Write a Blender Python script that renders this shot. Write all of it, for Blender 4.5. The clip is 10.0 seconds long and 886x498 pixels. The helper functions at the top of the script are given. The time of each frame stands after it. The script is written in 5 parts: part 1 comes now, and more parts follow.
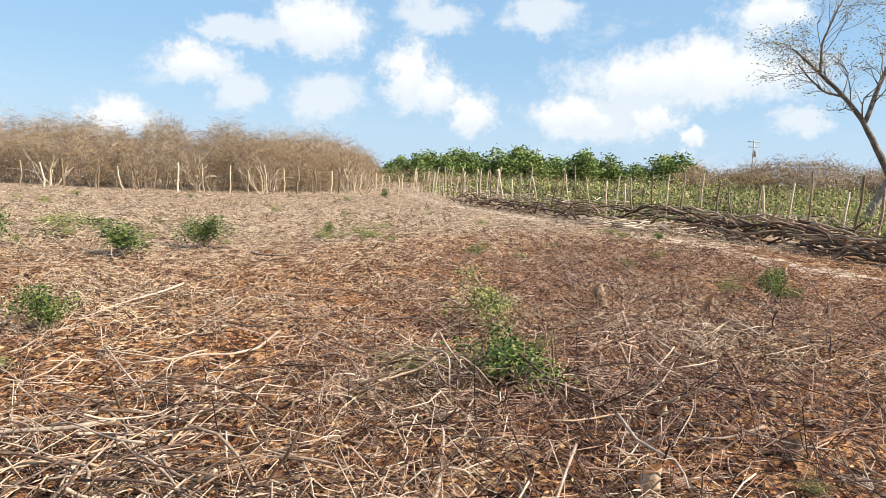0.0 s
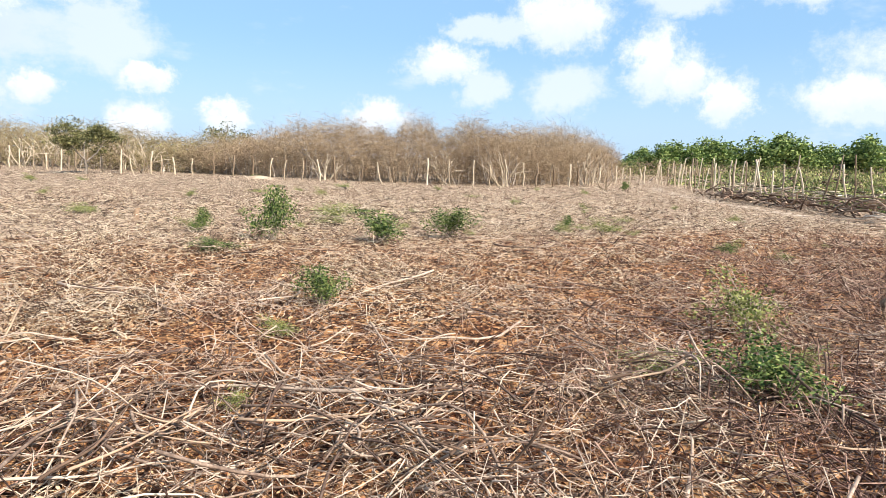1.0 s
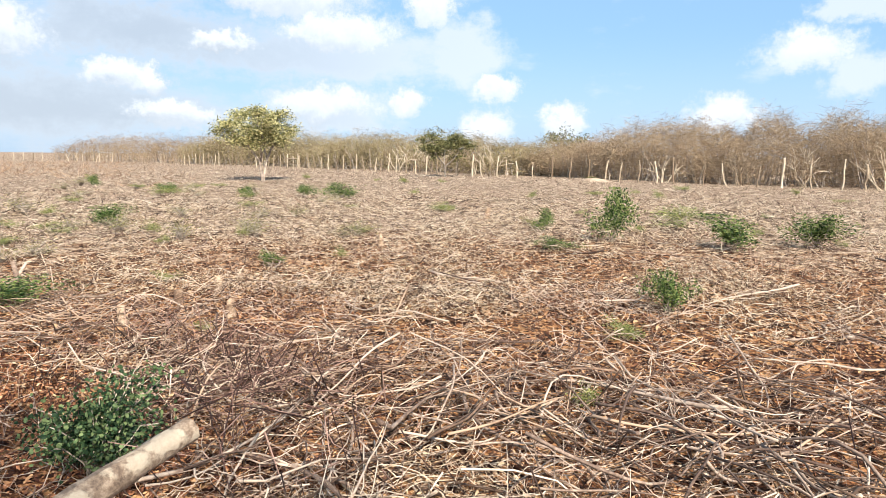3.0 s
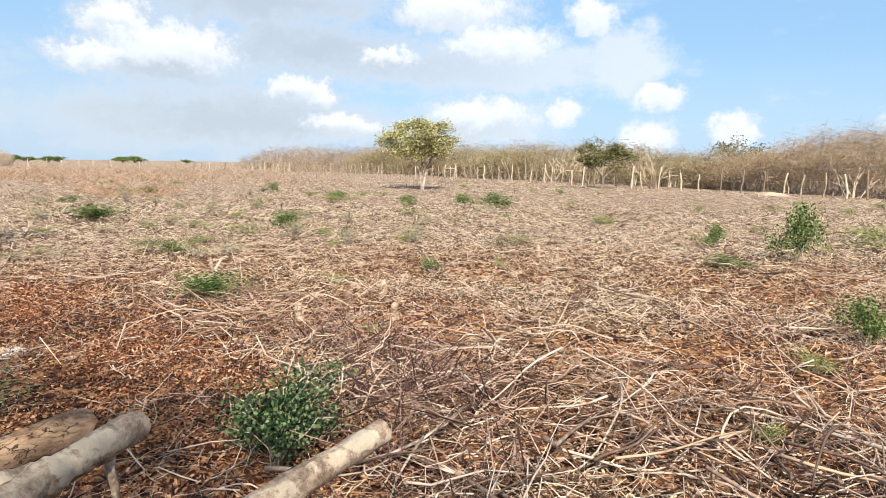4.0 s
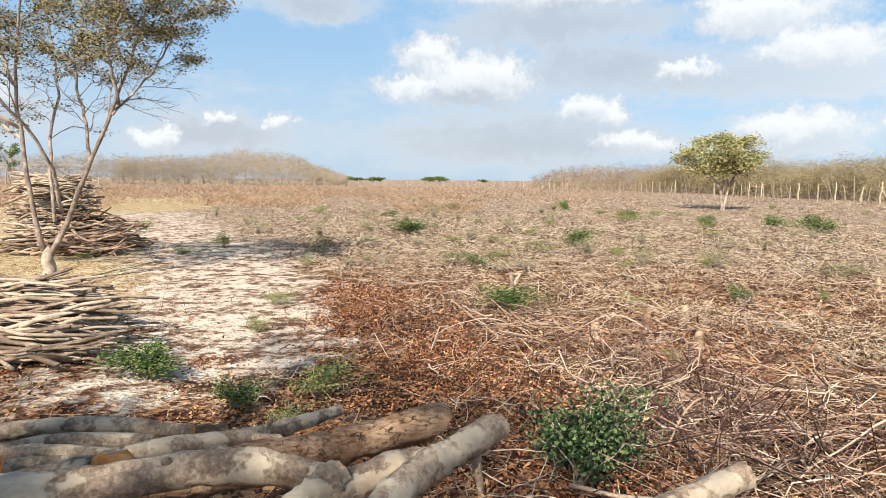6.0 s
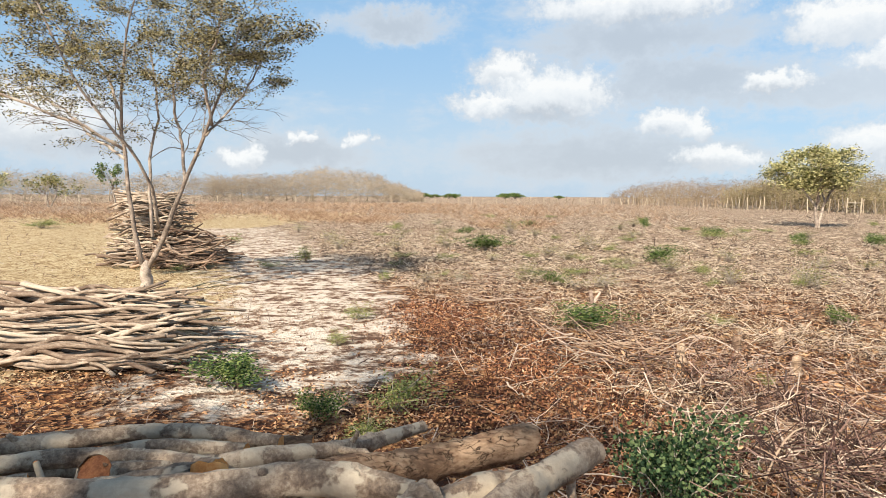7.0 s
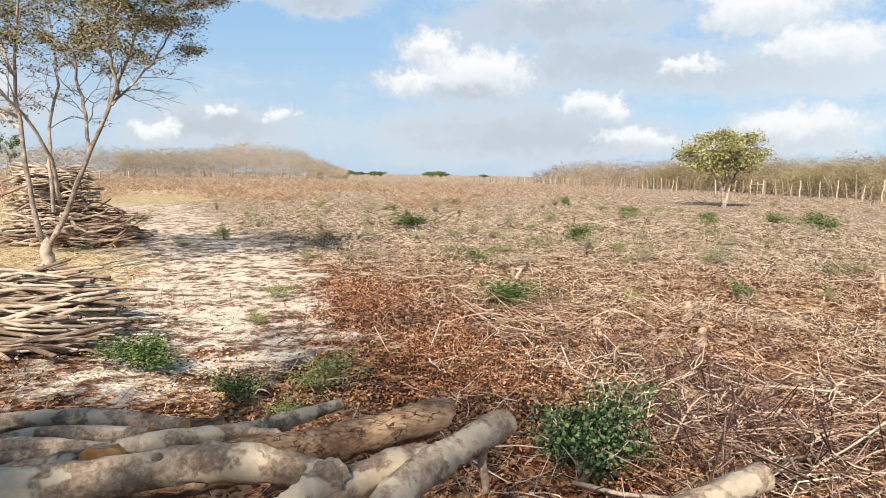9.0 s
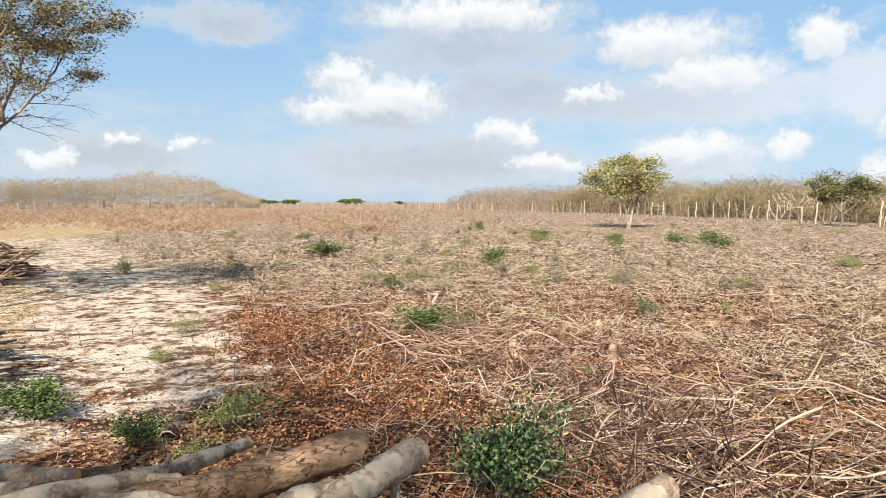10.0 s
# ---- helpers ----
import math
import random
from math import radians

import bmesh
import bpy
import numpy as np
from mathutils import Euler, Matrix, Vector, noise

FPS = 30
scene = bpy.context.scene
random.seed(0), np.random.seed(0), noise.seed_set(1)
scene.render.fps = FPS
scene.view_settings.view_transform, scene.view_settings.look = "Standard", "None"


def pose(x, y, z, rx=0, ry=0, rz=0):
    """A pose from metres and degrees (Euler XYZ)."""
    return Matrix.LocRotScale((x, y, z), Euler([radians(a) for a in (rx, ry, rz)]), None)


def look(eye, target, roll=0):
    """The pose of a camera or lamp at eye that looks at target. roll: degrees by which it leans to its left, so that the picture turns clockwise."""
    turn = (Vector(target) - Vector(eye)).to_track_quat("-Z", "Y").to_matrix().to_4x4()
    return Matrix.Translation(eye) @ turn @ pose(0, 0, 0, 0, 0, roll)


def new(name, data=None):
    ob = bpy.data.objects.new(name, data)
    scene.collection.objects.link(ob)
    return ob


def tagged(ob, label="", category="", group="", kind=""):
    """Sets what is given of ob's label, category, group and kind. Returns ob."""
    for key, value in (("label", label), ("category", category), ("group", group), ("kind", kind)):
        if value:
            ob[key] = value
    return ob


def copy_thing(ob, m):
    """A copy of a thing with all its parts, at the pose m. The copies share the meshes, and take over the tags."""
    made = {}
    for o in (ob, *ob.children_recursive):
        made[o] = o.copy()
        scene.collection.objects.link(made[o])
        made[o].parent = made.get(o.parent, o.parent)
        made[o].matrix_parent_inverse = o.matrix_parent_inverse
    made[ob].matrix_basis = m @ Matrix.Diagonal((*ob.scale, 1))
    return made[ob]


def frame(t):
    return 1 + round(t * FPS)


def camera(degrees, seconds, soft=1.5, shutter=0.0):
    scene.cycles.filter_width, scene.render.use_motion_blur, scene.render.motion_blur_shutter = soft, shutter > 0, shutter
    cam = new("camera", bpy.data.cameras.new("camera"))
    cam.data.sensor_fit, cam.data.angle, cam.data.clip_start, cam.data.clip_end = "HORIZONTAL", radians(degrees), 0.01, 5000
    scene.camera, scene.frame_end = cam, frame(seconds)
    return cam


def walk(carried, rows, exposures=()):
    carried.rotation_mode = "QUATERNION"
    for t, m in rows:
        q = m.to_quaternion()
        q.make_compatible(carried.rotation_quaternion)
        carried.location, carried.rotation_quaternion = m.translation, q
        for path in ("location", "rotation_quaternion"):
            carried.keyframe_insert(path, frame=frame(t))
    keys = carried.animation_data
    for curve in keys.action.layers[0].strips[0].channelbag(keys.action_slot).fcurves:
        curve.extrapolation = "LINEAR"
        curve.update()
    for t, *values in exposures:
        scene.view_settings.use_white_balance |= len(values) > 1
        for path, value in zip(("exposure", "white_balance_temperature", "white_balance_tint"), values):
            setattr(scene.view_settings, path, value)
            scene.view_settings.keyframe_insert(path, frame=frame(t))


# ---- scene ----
cam = camera(69.40, 10.0, soft=0.65)
# seconds, eye, heading to the left, pitch, lean to the left
ROWS = [
    (0, -0.000, -0.000, 1.570, 0.00, -6.66, 2.39),
    (0.5, -0.031, -0.001, 1.567, 11.06, -7.38, 1.69),
    (1, -0.064, -0.024, 1.567, 20.96, -7.98, 1.61),
    (1.5, -0.068, -0.028, 1.560, 27.88, -8.43, 0.37),
    (2, -0.076, -0.053, 1.548, 33.96, -9.78, 0.64),
    (2.5, -0.118, -0.083, 1.556, 40.89, -8.80, 0.95),
    (2.7, -0.160, -0.102, 1.556, 44.95, -8.59, 0.77),
    (3.8, -0.282, -0.170, 1.555, 60.49, -7.57, 0.58),
    (4, -0.298, -0.184, 1.552, 63.68, -7.52, 0.80),
    (4.5, -0.325, -0.227, 1.549, 71.58, -7.20, 1.06),
    (5, -0.338, -0.271, 1.553, 77.44, -6.52, 0.85),
    (5.5, -0.360, -0.297, 1.545, 83.27, -5.86, 0.66),
    (5.7, -0.352, -0.309, 1.549, 85.81, -6.22, 0.55),
    (6.8, -0.367, -0.366, 1.544, 94.41, -4.59, 0.54),
    (7, -0.373, -0.366, 1.544, 95.65, -4.72, 0.32),
    (7.5, -0.382, -0.369, 1.542, 97.16, -5.10, 0.01),
    (8, -0.391, -0.362, 1.539, 95.21, -4.94, 0.21),
    (8.5, -0.406, -0.357, 1.530, 93.01, -6.12, 0.56),
    (9, -0.411, -0.339, 1.528, 88.94, -6.60, 0.97),
    (9.5, -0.412, -0.330, 1.528, 85.53, -5.38, 1.23),
    (10, -0.422, -0.318, 1.525, 81.52, -4.18, 0.06),
]


def eye_pose(x, y, z, yaw, pitch, lean):
    return pose(x, y, z, 0, 0, yaw) @ pose(0, 0, 0, 90 + pitch) @ pose(0, 0, 0, 0, 0, lean)


walk(cam, [(t, eye_pose(*row)) for t, *row in ROWS], [(0.0, 0.98, 6400, 8), (0.5, 1.03, 6250, 8), (1.0, 1.09, 6080, 8), (2.5, 1.08, 6080, 8), (4.5, 0.97, 6250, 8), (5.5, 0.93, 6300, 8), (7.0, 0.87, 6400, 8), (10.0, 0.88, 6400, 8)])

# ---- light ----
SUN_AWAY = Vector((-0.94, 0.34, 0.0)).normalized()  # the way shadows fall
SUN_EL = radians(38)
sun = new("sun", bpy.data.lights.new("sun", "SUN"))
sun.data.energy, sun.data.angle, sun.data.color = 5.3, radians(0.6), (1.0, 0.87, 0.70)
sun.matrix_world = look(-SUN_AWAY * 50 + Vector((0, 0, 50 * math.tan(SUN_EL))), (0, 0, 0))

# clouds: heading to the left, height above the horizon, half width, half height (degrees)
HEADS_NORTH = [
    (11.4, 11.8, 3.1, 1.9), (3.5, 8.6, 1.7, 2.3), (1.0, 7.2, 1.8, 1.4), (-2.2, 5.2, 1.6, 1.5), (-19.7, 8.8, 7.3, 1.8), (-20.8, 9.9, 2.6, 1.7),
    (-25.5, 13.2, 2.4, 1.3), (-10.8, 5.5, 3.1, 1.4), (-17.6, 5.1, 1.5, 1.2), (-20.6, 3.6, 1.0, 0.7), (27.2, 3.4, 2.1, 1.1), (21.3, 8.2, 2.4, 1.2)]
HEADS_WEST = [
    (74.0, 5.9, 0.9, 1.1), (72.3, 3.1, 3.0, 1.2), (60.6, 4.3, 4.2, 1.4), (53.4, 4.6, 1.7, 0.9), (46.4, 2.4, 1.8, 1.3), (39.6, 2.8, 1.4, 1.1),
    (59.2, 10.1, 4.2, 1.4), (68.9, 8.8, 2.5, 0.9), (45.5, 5.9, 1.7, 0.8), (62.8, 13.0, 4.6, 1.5), (51.4, 12.4, 1.8, 1.1)]
HEADS_SOUTH = [
    (86.0, 8.9, 4.6, 2.1), (90.2, 10.6, 2.4, 1.4), (91.8, 8.0, 2.6, 0.9), (76.3, 6.1, 2.6, 1.2), (103.2, 4.9, 1.2, 0.6), (107.9, 5.0, 1.2, 0.7), (65.0, 13.2, 2.6, 1.5),
    (79.3, 15.8, 7.4, 1.4), (129.3, 5.8, 6.1, 2.2), (112.8, 3.4, 1.7, 1.0)]
VEILS_NORTH = [
    (18.0, 6.5, 2.2, 1.8), (18.9, 11.0, 2.4, 1.0), (10.8, 6.3, 3.3, 2.0), (1.5, 13.2, 3.6, 1.5), (-7.9, 13.5, 3.3, 1.5), (-16.0, 6.3, 4.4, 2.0),
    (-28.3, 5.4, 2.0, 1.1), (15.6, 10.8, 4.2, 1.2), (-13.0, 4.4, 3.4, 1.2)]
VEILS_WEST = [
    (48.9, 9.8, 3.2, 2.2), (69.4, 8.6, 5.8, 2.1), (48.2, 8.2, 3.6, 2.4), (60.1, 8.0, 14.0, 2.3), (74.7, 2.9, 5.6, 1.2), (60.0, 2.8, 5.0, 1.2)]
VEILS_SOUTH = [
    (90.2, 11.0, 3.0, 1.7), (79.0, 13.2, 13.0, 2.3), (75.2, 9.6, 11.0, 2.3), (100.1, 14.5, 6.3, 1.5), (82.6, 3.4, 15.0, 2.9), (108.0, 3.6, 9.0, 2.2),
    (86.5, 7.0, 6.0, 1.4), (124.1, 4.2, 7.0, 2.0)]

world = bpy.data.worlds.new("world")
scene.world = world
world.use_nodes = True


class Net:
    """Short hand for node trees."""

    def __init__(self, tree):
        self.t = tree
        self.t.nodes.clear()

    def node(self, kind, **attrs):
        n = self.t.nodes.new(kind)
        for k, v in attrs.items():
            setattr(n, k, v)
        return n

    def link(self, a, b):
        self.t.links.new(a, b)

    def put(self, sock, v):
        if isinstance(v, bpy.types.NodeSocket):
            self.link(v, sock)
        else:
            sock.default_value = v

    def math(self, op, a, b=0.0, c=0.0, clamp=False):
        n = self.node("ShaderNodeMath", operation=op, use_clamp=clamp)
        for s, v in zip(n.inputs, (a, b, c)):
            self.put(s, v)
        return n.outputs[0]

    def vec(self, op, a, b=(0, 0, 0), out=0):
        n = self.node("ShaderNodeVectorMath", operation=op)
        self.put(n.inputs[0], a)
        self.put(n.inputs["Scale"] if op == "SCALE" else n.inputs[1], b)
        return n.outputs[out]

    def noise(self, v, scale, detail=4.0, rough=0.55, out=0, lac=2.0):
        n = self.node("ShaderNodeTexNoise")
        if v is not None:
            self.link(v, n.inputs["Vector"])
        for k, x in (("Scale", scale), ("Detail", detail), ("Roughness", rough), ("Lacunarity", lac)):
            self.put(n.inputs[k], x)
        return n.outputs[out]

    def ramp(self, f, stops, mode="LINEAR"):
        n = self.node("ShaderNodeValToRGB")
        n.color_ramp.interpolation = mode
        e = n.color_ramp.elements
        while len(e) < len(stops):
            e.new(0.5)
        for el, (p, c) in zip(e, stops):
            el.position, el.color = p, (*c, 1) if len(c) == 3 else c
        self.put(n.inputs[0], f)
        return n.outputs[0]

    def mix(self, f, a, b, kind="MIX"):
        n = self.node("ShaderNodeMix", data_type="RGBA", blend_type=kind)
        self.put(n.inputs[0], f)
        for s, v in ((n.inputs[6], a), (n.inputs[7], b)):
            self.put(s, (*v, 1) if isinstance(v, tuple) and len(v) == 3 else v)
        return n.outputs[2]

    def smooth(self, v, lo, hi):
        n = self.node("ShaderNodeMapRange", interpolation_type="SMOOTHSTEP")
        for s, x in zip(n.inputs, (v, lo, hi)):
            self.put(s, x)
        return n.outputs[0]


def cloud_layers(n, place):
    """Sunlit cloud tops and thin cloud at a heading and height in degrees: how white, how thick."""
    billow = n.vec("SUBTRACT", n.noise(place, 0.36, 8.0, 0.68, out=1), (0.5, 0.5, 0.5))
    bent_place = n.vec("ADD", place, n.vec("MULTIPLY", billow, (6.0, 4.2, 0.0)))
    curl = n.math("SUBTRACT", n.noise(place, 0.8, 7.0, 0.7), 0.5)
    white = body = veil = None
    for a, e, w, h in HEADS_NORTH + HEADS_WEST + HEADS_SOUTH:
        d = n.vec("MULTIPLY", n.vec("SUBTRACT", bent_place, (a, e, 0)), (0.78 / w, 0.78 / h, 0))
        f = n.math("MULTIPLY_ADD", curl, 1.1, n.math("SUBTRACT", 1.0, n.vec("LENGTH", d, out=1)))
        up = n.vec("DOT_PRODUCT", d, (0.0, 1.0, 0.0), out=1)
        top = n.math("MULTIPLY", n.smooth(f, 0.0, 0.48), n.smooth(up, -0.8, 0.25))
        white = top if white is None else n.math("MAXIMUM", white, top)
        body = f if body is None else n.math("SMOOTH_MAX", body, f, 0.2)
    for a, e, w, h in VEILS_NORTH + VEILS_WEST + VEILS_SOUTH:
        d = n.vec("MULTIPLY", n.vec("SUBTRACT", bent_place, (a, e, 0)), (1 / (w * 1.15), 1 / (h * 1.15), 0))
        f = n.math("SUBTRACT", 1.0, n.vec("LENGTH", d, out=1))
        veil = f if veil is None else n.math("SMOOTH_MAX", veil, f, 0.15)
    wisp = n.math("SUBTRACT", n.noise(n.vec("MULTIPLY", place, (0.6, 1.3, 1)), 0.30, 6.0, 0.62), 0.5)
    wide = n.math("SUBTRACT", n.noise(n.vec("MULTIPLY", place, (0.6, 1.3, 1)), 0.16, 5.0, 0.6), 0.60)
    thin = n.smooth(n.math("MAXIMUM", n.math("MULTIPLY_ADD", wisp, 1.3, veil), n.math("MULTIPLY", wide, 3.0)), -0.15, 0.55)
    return white, n.math("MAXIMUM", n.smooth(body, -0.40, 0.35), n.math("MULTIPLY", thin, 0.88)), n.smooth(n.math("ADD", veil, wisp), 0.1, 0.9)


def make_sky():
    n = Net(world.node_tree)
    out, bg = n.node("ShaderNodeOutputWorld"), n.node("ShaderNodeBackground")
    sky = n.node("ShaderNodeTexSky", sky_type="NISHITA", sun_disc=False)
    sky.sun_elevation = SUN_EL
    to_sun = -SUN_AWAY
    sky.sun_rotation = math.atan2(to_sun.x, to_sun.y)
    sky.air_density, sky.dust_density, sky.ozone_density = 1.0, 1.2, 1.5
    co = n.node("ShaderNodeTexCoord").outputs["Generated"]
    sep = n.node("ShaderNodeSeparateXYZ")
    n.link(co, sep.inputs[0])
    x, y, z = sep.outputs
    az = n.math("MULTIPLY", n.math("ARCTAN2", n.math("MULTIPLY", x, -1.0), y), 57.2958)
    el = n.math("MULTIPLY", n.math("ARCSINE", z), 57.2958)
    com = n.node("ShaderNodeCombineXYZ")
    n.link(az, com.inputs[0]), n.link(el, com.inputs[1])
    white, cover, thick = cloud_layers(n, com.outputs[0])
    south = n.smooth(az, 44.0, 74.0)
    under = n.mix(south, (0.78, 0.82, 0.88), (0.60, 0.635, 0.69))
    lit = n.mix(n.math("MULTIPLY", thick, south), n.mix(south, (0.86, 0.895, 0.94), (0.74, 0.78, 0.835)), under)
    lit = n.mix(white, lit, (1.0, 1.0, 1.0))
    base = n.mix(0.65, n.vec("SCALE", sky.outputs[0], SKY), (0.40, 0.66, 0.96))
    base = n.mix(n.math("MULTIPLY", n.smooth(el, 18.0, 50.0), 0.6), base, (0.40, 0.46, 0.52))
    low = n.math("SUBTRACT", 1.0, n.smooth(el, 0.0, 11.0))
    base = n.mix(n.math("MULTIPLY", low, 0.55), base, (0.66, 0.80, 0.95))
    west = n.math("MULTIPLY", n.smooth(az, 62.0, 92.0), n.math("SUBTRACT", 1.0, n.smooth(el, 3.0, 15.0)))
    base = n.mix(n.math("MULTIPLY", west, 0.4), base, (0.60, 0.68, 0.77))
    n.link(n.mix(n.math("MAXIMUM", n.math("MULTIPLY", cover, 0.92), white), base, lit), bg.inputs[0])
    bg.inputs[1].default_value = 0.532
    n.link(bg.outputs[0], out.inputs[0])


SKY = 0.125
make_sky()


# ---- materials ----
def mat(name, stops, scale=8.0, rough=0.8, bump=0.3, bump_scale=None, vary=0.25, by="island", spec=0.3, fine=None, through_light=0.0, patch=None):
    """Two scales of colour from a ramp, a shift from piece to piece, and fine relief."""
    m = bpy.data.materials.new(name)
    m.use_nodes = True
    n = Net(m.node_tree)
    out, sh = n.node("ShaderNodeOutputMaterial"), n.node("ShaderNodeBsdfPrincipled")
    co = n.node("ShaderNodeTexCoord").outputs["Object"]
    a = n.noise(co, scale, 5.0, 0.6)
    b = n.noise(co, fine or scale * 7, 3.0, 0.6)
    f = n.math("MULTIPLY_ADD", n.math("SUBTRACT", b, 0.5), 0.5, a)
    if by == "island":
        r = n.node("ShaderNodeNewGeometry").outputs["Random Per Island"]
    else:
        r = n.node("ShaderNodeObjectInfo").outputs["Random"]
    f = n.math("MULTIPLY_ADD", n.math("SUBTRACT", r, 0.5), vary * 2, f)
    f = n.smooth(f, 0.2, 0.8)
    col = n.ramp(f, stops)
    if patch:
        where = n.math("MULTIPLY_ADD", n.math("SUBTRACT", n.noise(co, 2.4, 3, 0.6), 0.5), 0.4, n.noise(co, 0.42, 3, 0.55))
        north_west = n.vec("DOT_PRODUCT", co, (-1.0, 1.0, 0.0), out=1)
        where = n.math("ADD", where, n.math("MULTIPLY_ADD", n.smooth(north_west, 6.0, 15.0), 0.20, -0.05))
        col = n.mix(n.smooth(where, 0.44, 0.60), col, n.ramp(f, patch))
    n.link(col, sh.inputs["Base Color"])
    sh.inputs["Roughness"].default_value, sh.inputs["Specular IOR Level"].default_value = rough, spec
    bp = n.node("ShaderNodeBump")
    bp.inputs["Strength"].default_value, bp.inputs["Distance"].default_value = bump, 0.01
    n.link(n.noise(co, bump_scale or scale * 5, 5.0, 0.65), bp.inputs["Height"])
    n.link(bp.outputs[0], sh.inputs["Normal"])
    if through_light:
        tr = n.node("ShaderNodeBsdfTranslucent")
        n.link(col, tr.inputs[0])
        mx = n.node("ShaderNodeMixShader")
        mx.inputs[0].default_value = through_light
        n.link(sh.outputs[0], mx.inputs[1]), n.link(tr.outputs[0], mx.inputs[2])
        n.link(mx.outputs[0], out.inputs[0])
    else:
        n.link(sh.outputs[0], out.inputs[0])
    return m


def ramp3(a, b, c):
    return [(0.0, a), (0.5, b), (1.0, c)]


M_STICK = mat("dry_stick", [(0.0, (0.045, 0.024, 0.017)), (0.30, (0.15, 0.091, 0.067)), (0.55, (0.29, 0.20, 0.152)), (1.0, (0.54, 0.43, 0.35))], 6, 0.75, 0.3, vary=0.5, patch=[(0.0, (0.04, 0.022, 0.016)), (0.35, (0.19, 0.13, 0.092)), (0.6, (0.42, 0.322, 0.24)), (1.0, (0.64, 0.54, 0.43))])
M_PALE = mat("bleached_stick", ramp3((0.09, 0.057, 0.044), (0.25, 0.18, 0.14), (0.46, 0.37, 0.30)), 9, 0.75, 0.5, vary=0.35, by="object")
M_TWIG = mat("straw_twig", ramp3((0.075, 0.036, 0.025), (0.26, 0.152, 0.104), (0.50, 0.36, 0.255)), 4, 0.8, 0.2, vary=0.45, patch=ramp3((0.10, 0.057, 0.03), (0.38, 0.275, 0.18), (0.64, 0.52, 0.37)))
M_LEAF_DRY = mat("dry_leaf", ramp3((0.075, 0.026, 0.014), (0.32, 0.14, 0.065), (0.57, 0.345, 0.185)), 9, 0.7, 0.2, vary=0.5, through_light=0.15, patch=ramp3((0.12, 0.062, 0.033), (0.36, 0.235, 0.14), (0.57, 0.44, 0.30)))
M_GREEN = mat("green_leaf", ramp3((0.024, 0.052, 0.016), (0.088, 0.145, 0.042), (0.23, 0.275, 0.09)), 7, 0.65, 0.15, vary=0.45, spec=0.15, through_light=0.25)
M_SHRUB_DARK = mat("dark_green_leaf", ramp3((0.016, 0.038, 0.016), (0.058, 0.105, 0.042), (0.15, 0.20, 0.085)), 7, 0.6, 0.15, vary=0.45, spec=0.2, through_light=0.2)
M_WEED = mat("weed_leaf", ramp3((0.09, 0.115, 0.03), (0.20, 0.225, 0.07), (0.34, 0.35, 0.12)), 7, 0.6, 0.15, vary=0.4, through_light=0.25)
M_WEED2 = mat("field_weed_leaf", ramp3((0.055, 0.08, 0.024), (0.17, 0.205, 0.06), (0.35, 0.36, 0.135)), 0.5, 0.6, 0.1, vary=0.35, through_light=0.25)
M_OLIVE = mat("olive_leaf", ramp3((0.08, 0.085, 0.03), (0.20, 0.19, 0.075), (0.38, 0.34, 0.14)), 3, 0.55, 0.1, vary=0.45, through_light=0.3)
M_MANGO = mat("far_green_leaf", ramp3((0.045, 0.085, 0.02), (0.125, 0.19, 0.048), (0.25, 0.31, 0.095)), 1.5, 0.55, 0.1, vary=0.4, through_light=0.2)
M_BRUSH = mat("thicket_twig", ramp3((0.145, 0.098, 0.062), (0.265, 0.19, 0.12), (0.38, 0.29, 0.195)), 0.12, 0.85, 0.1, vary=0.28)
# far woods: aerial haze is put into this paler, greyer twig colour
M_HAZED_WOODS = mat("hazed_woodland_twig", ramp3((0.24, 0.19, 0.14), (0.35, 0.285, 0.215), (0.44, 0.37, 0.285)), 0.06, 0.85, 0.1, vary=0.25)
M_SCRUB = mat("brown_scrub_twig", ramp3((0.125, 0.094, 0.05), (0.24, 0.187, 0.105), (0.36, 0.295, 0.18)), 0.12, 0.85, 0.1, vary=0.28)
M_POST = mat("fence_post_wood", ramp3((0.15, 0.105, 0.07), (0.34, 0.27, 0.195), (0.52, 0.44, 0.34)), 3, 0.8, 0.5, vary=0.3, by="object")


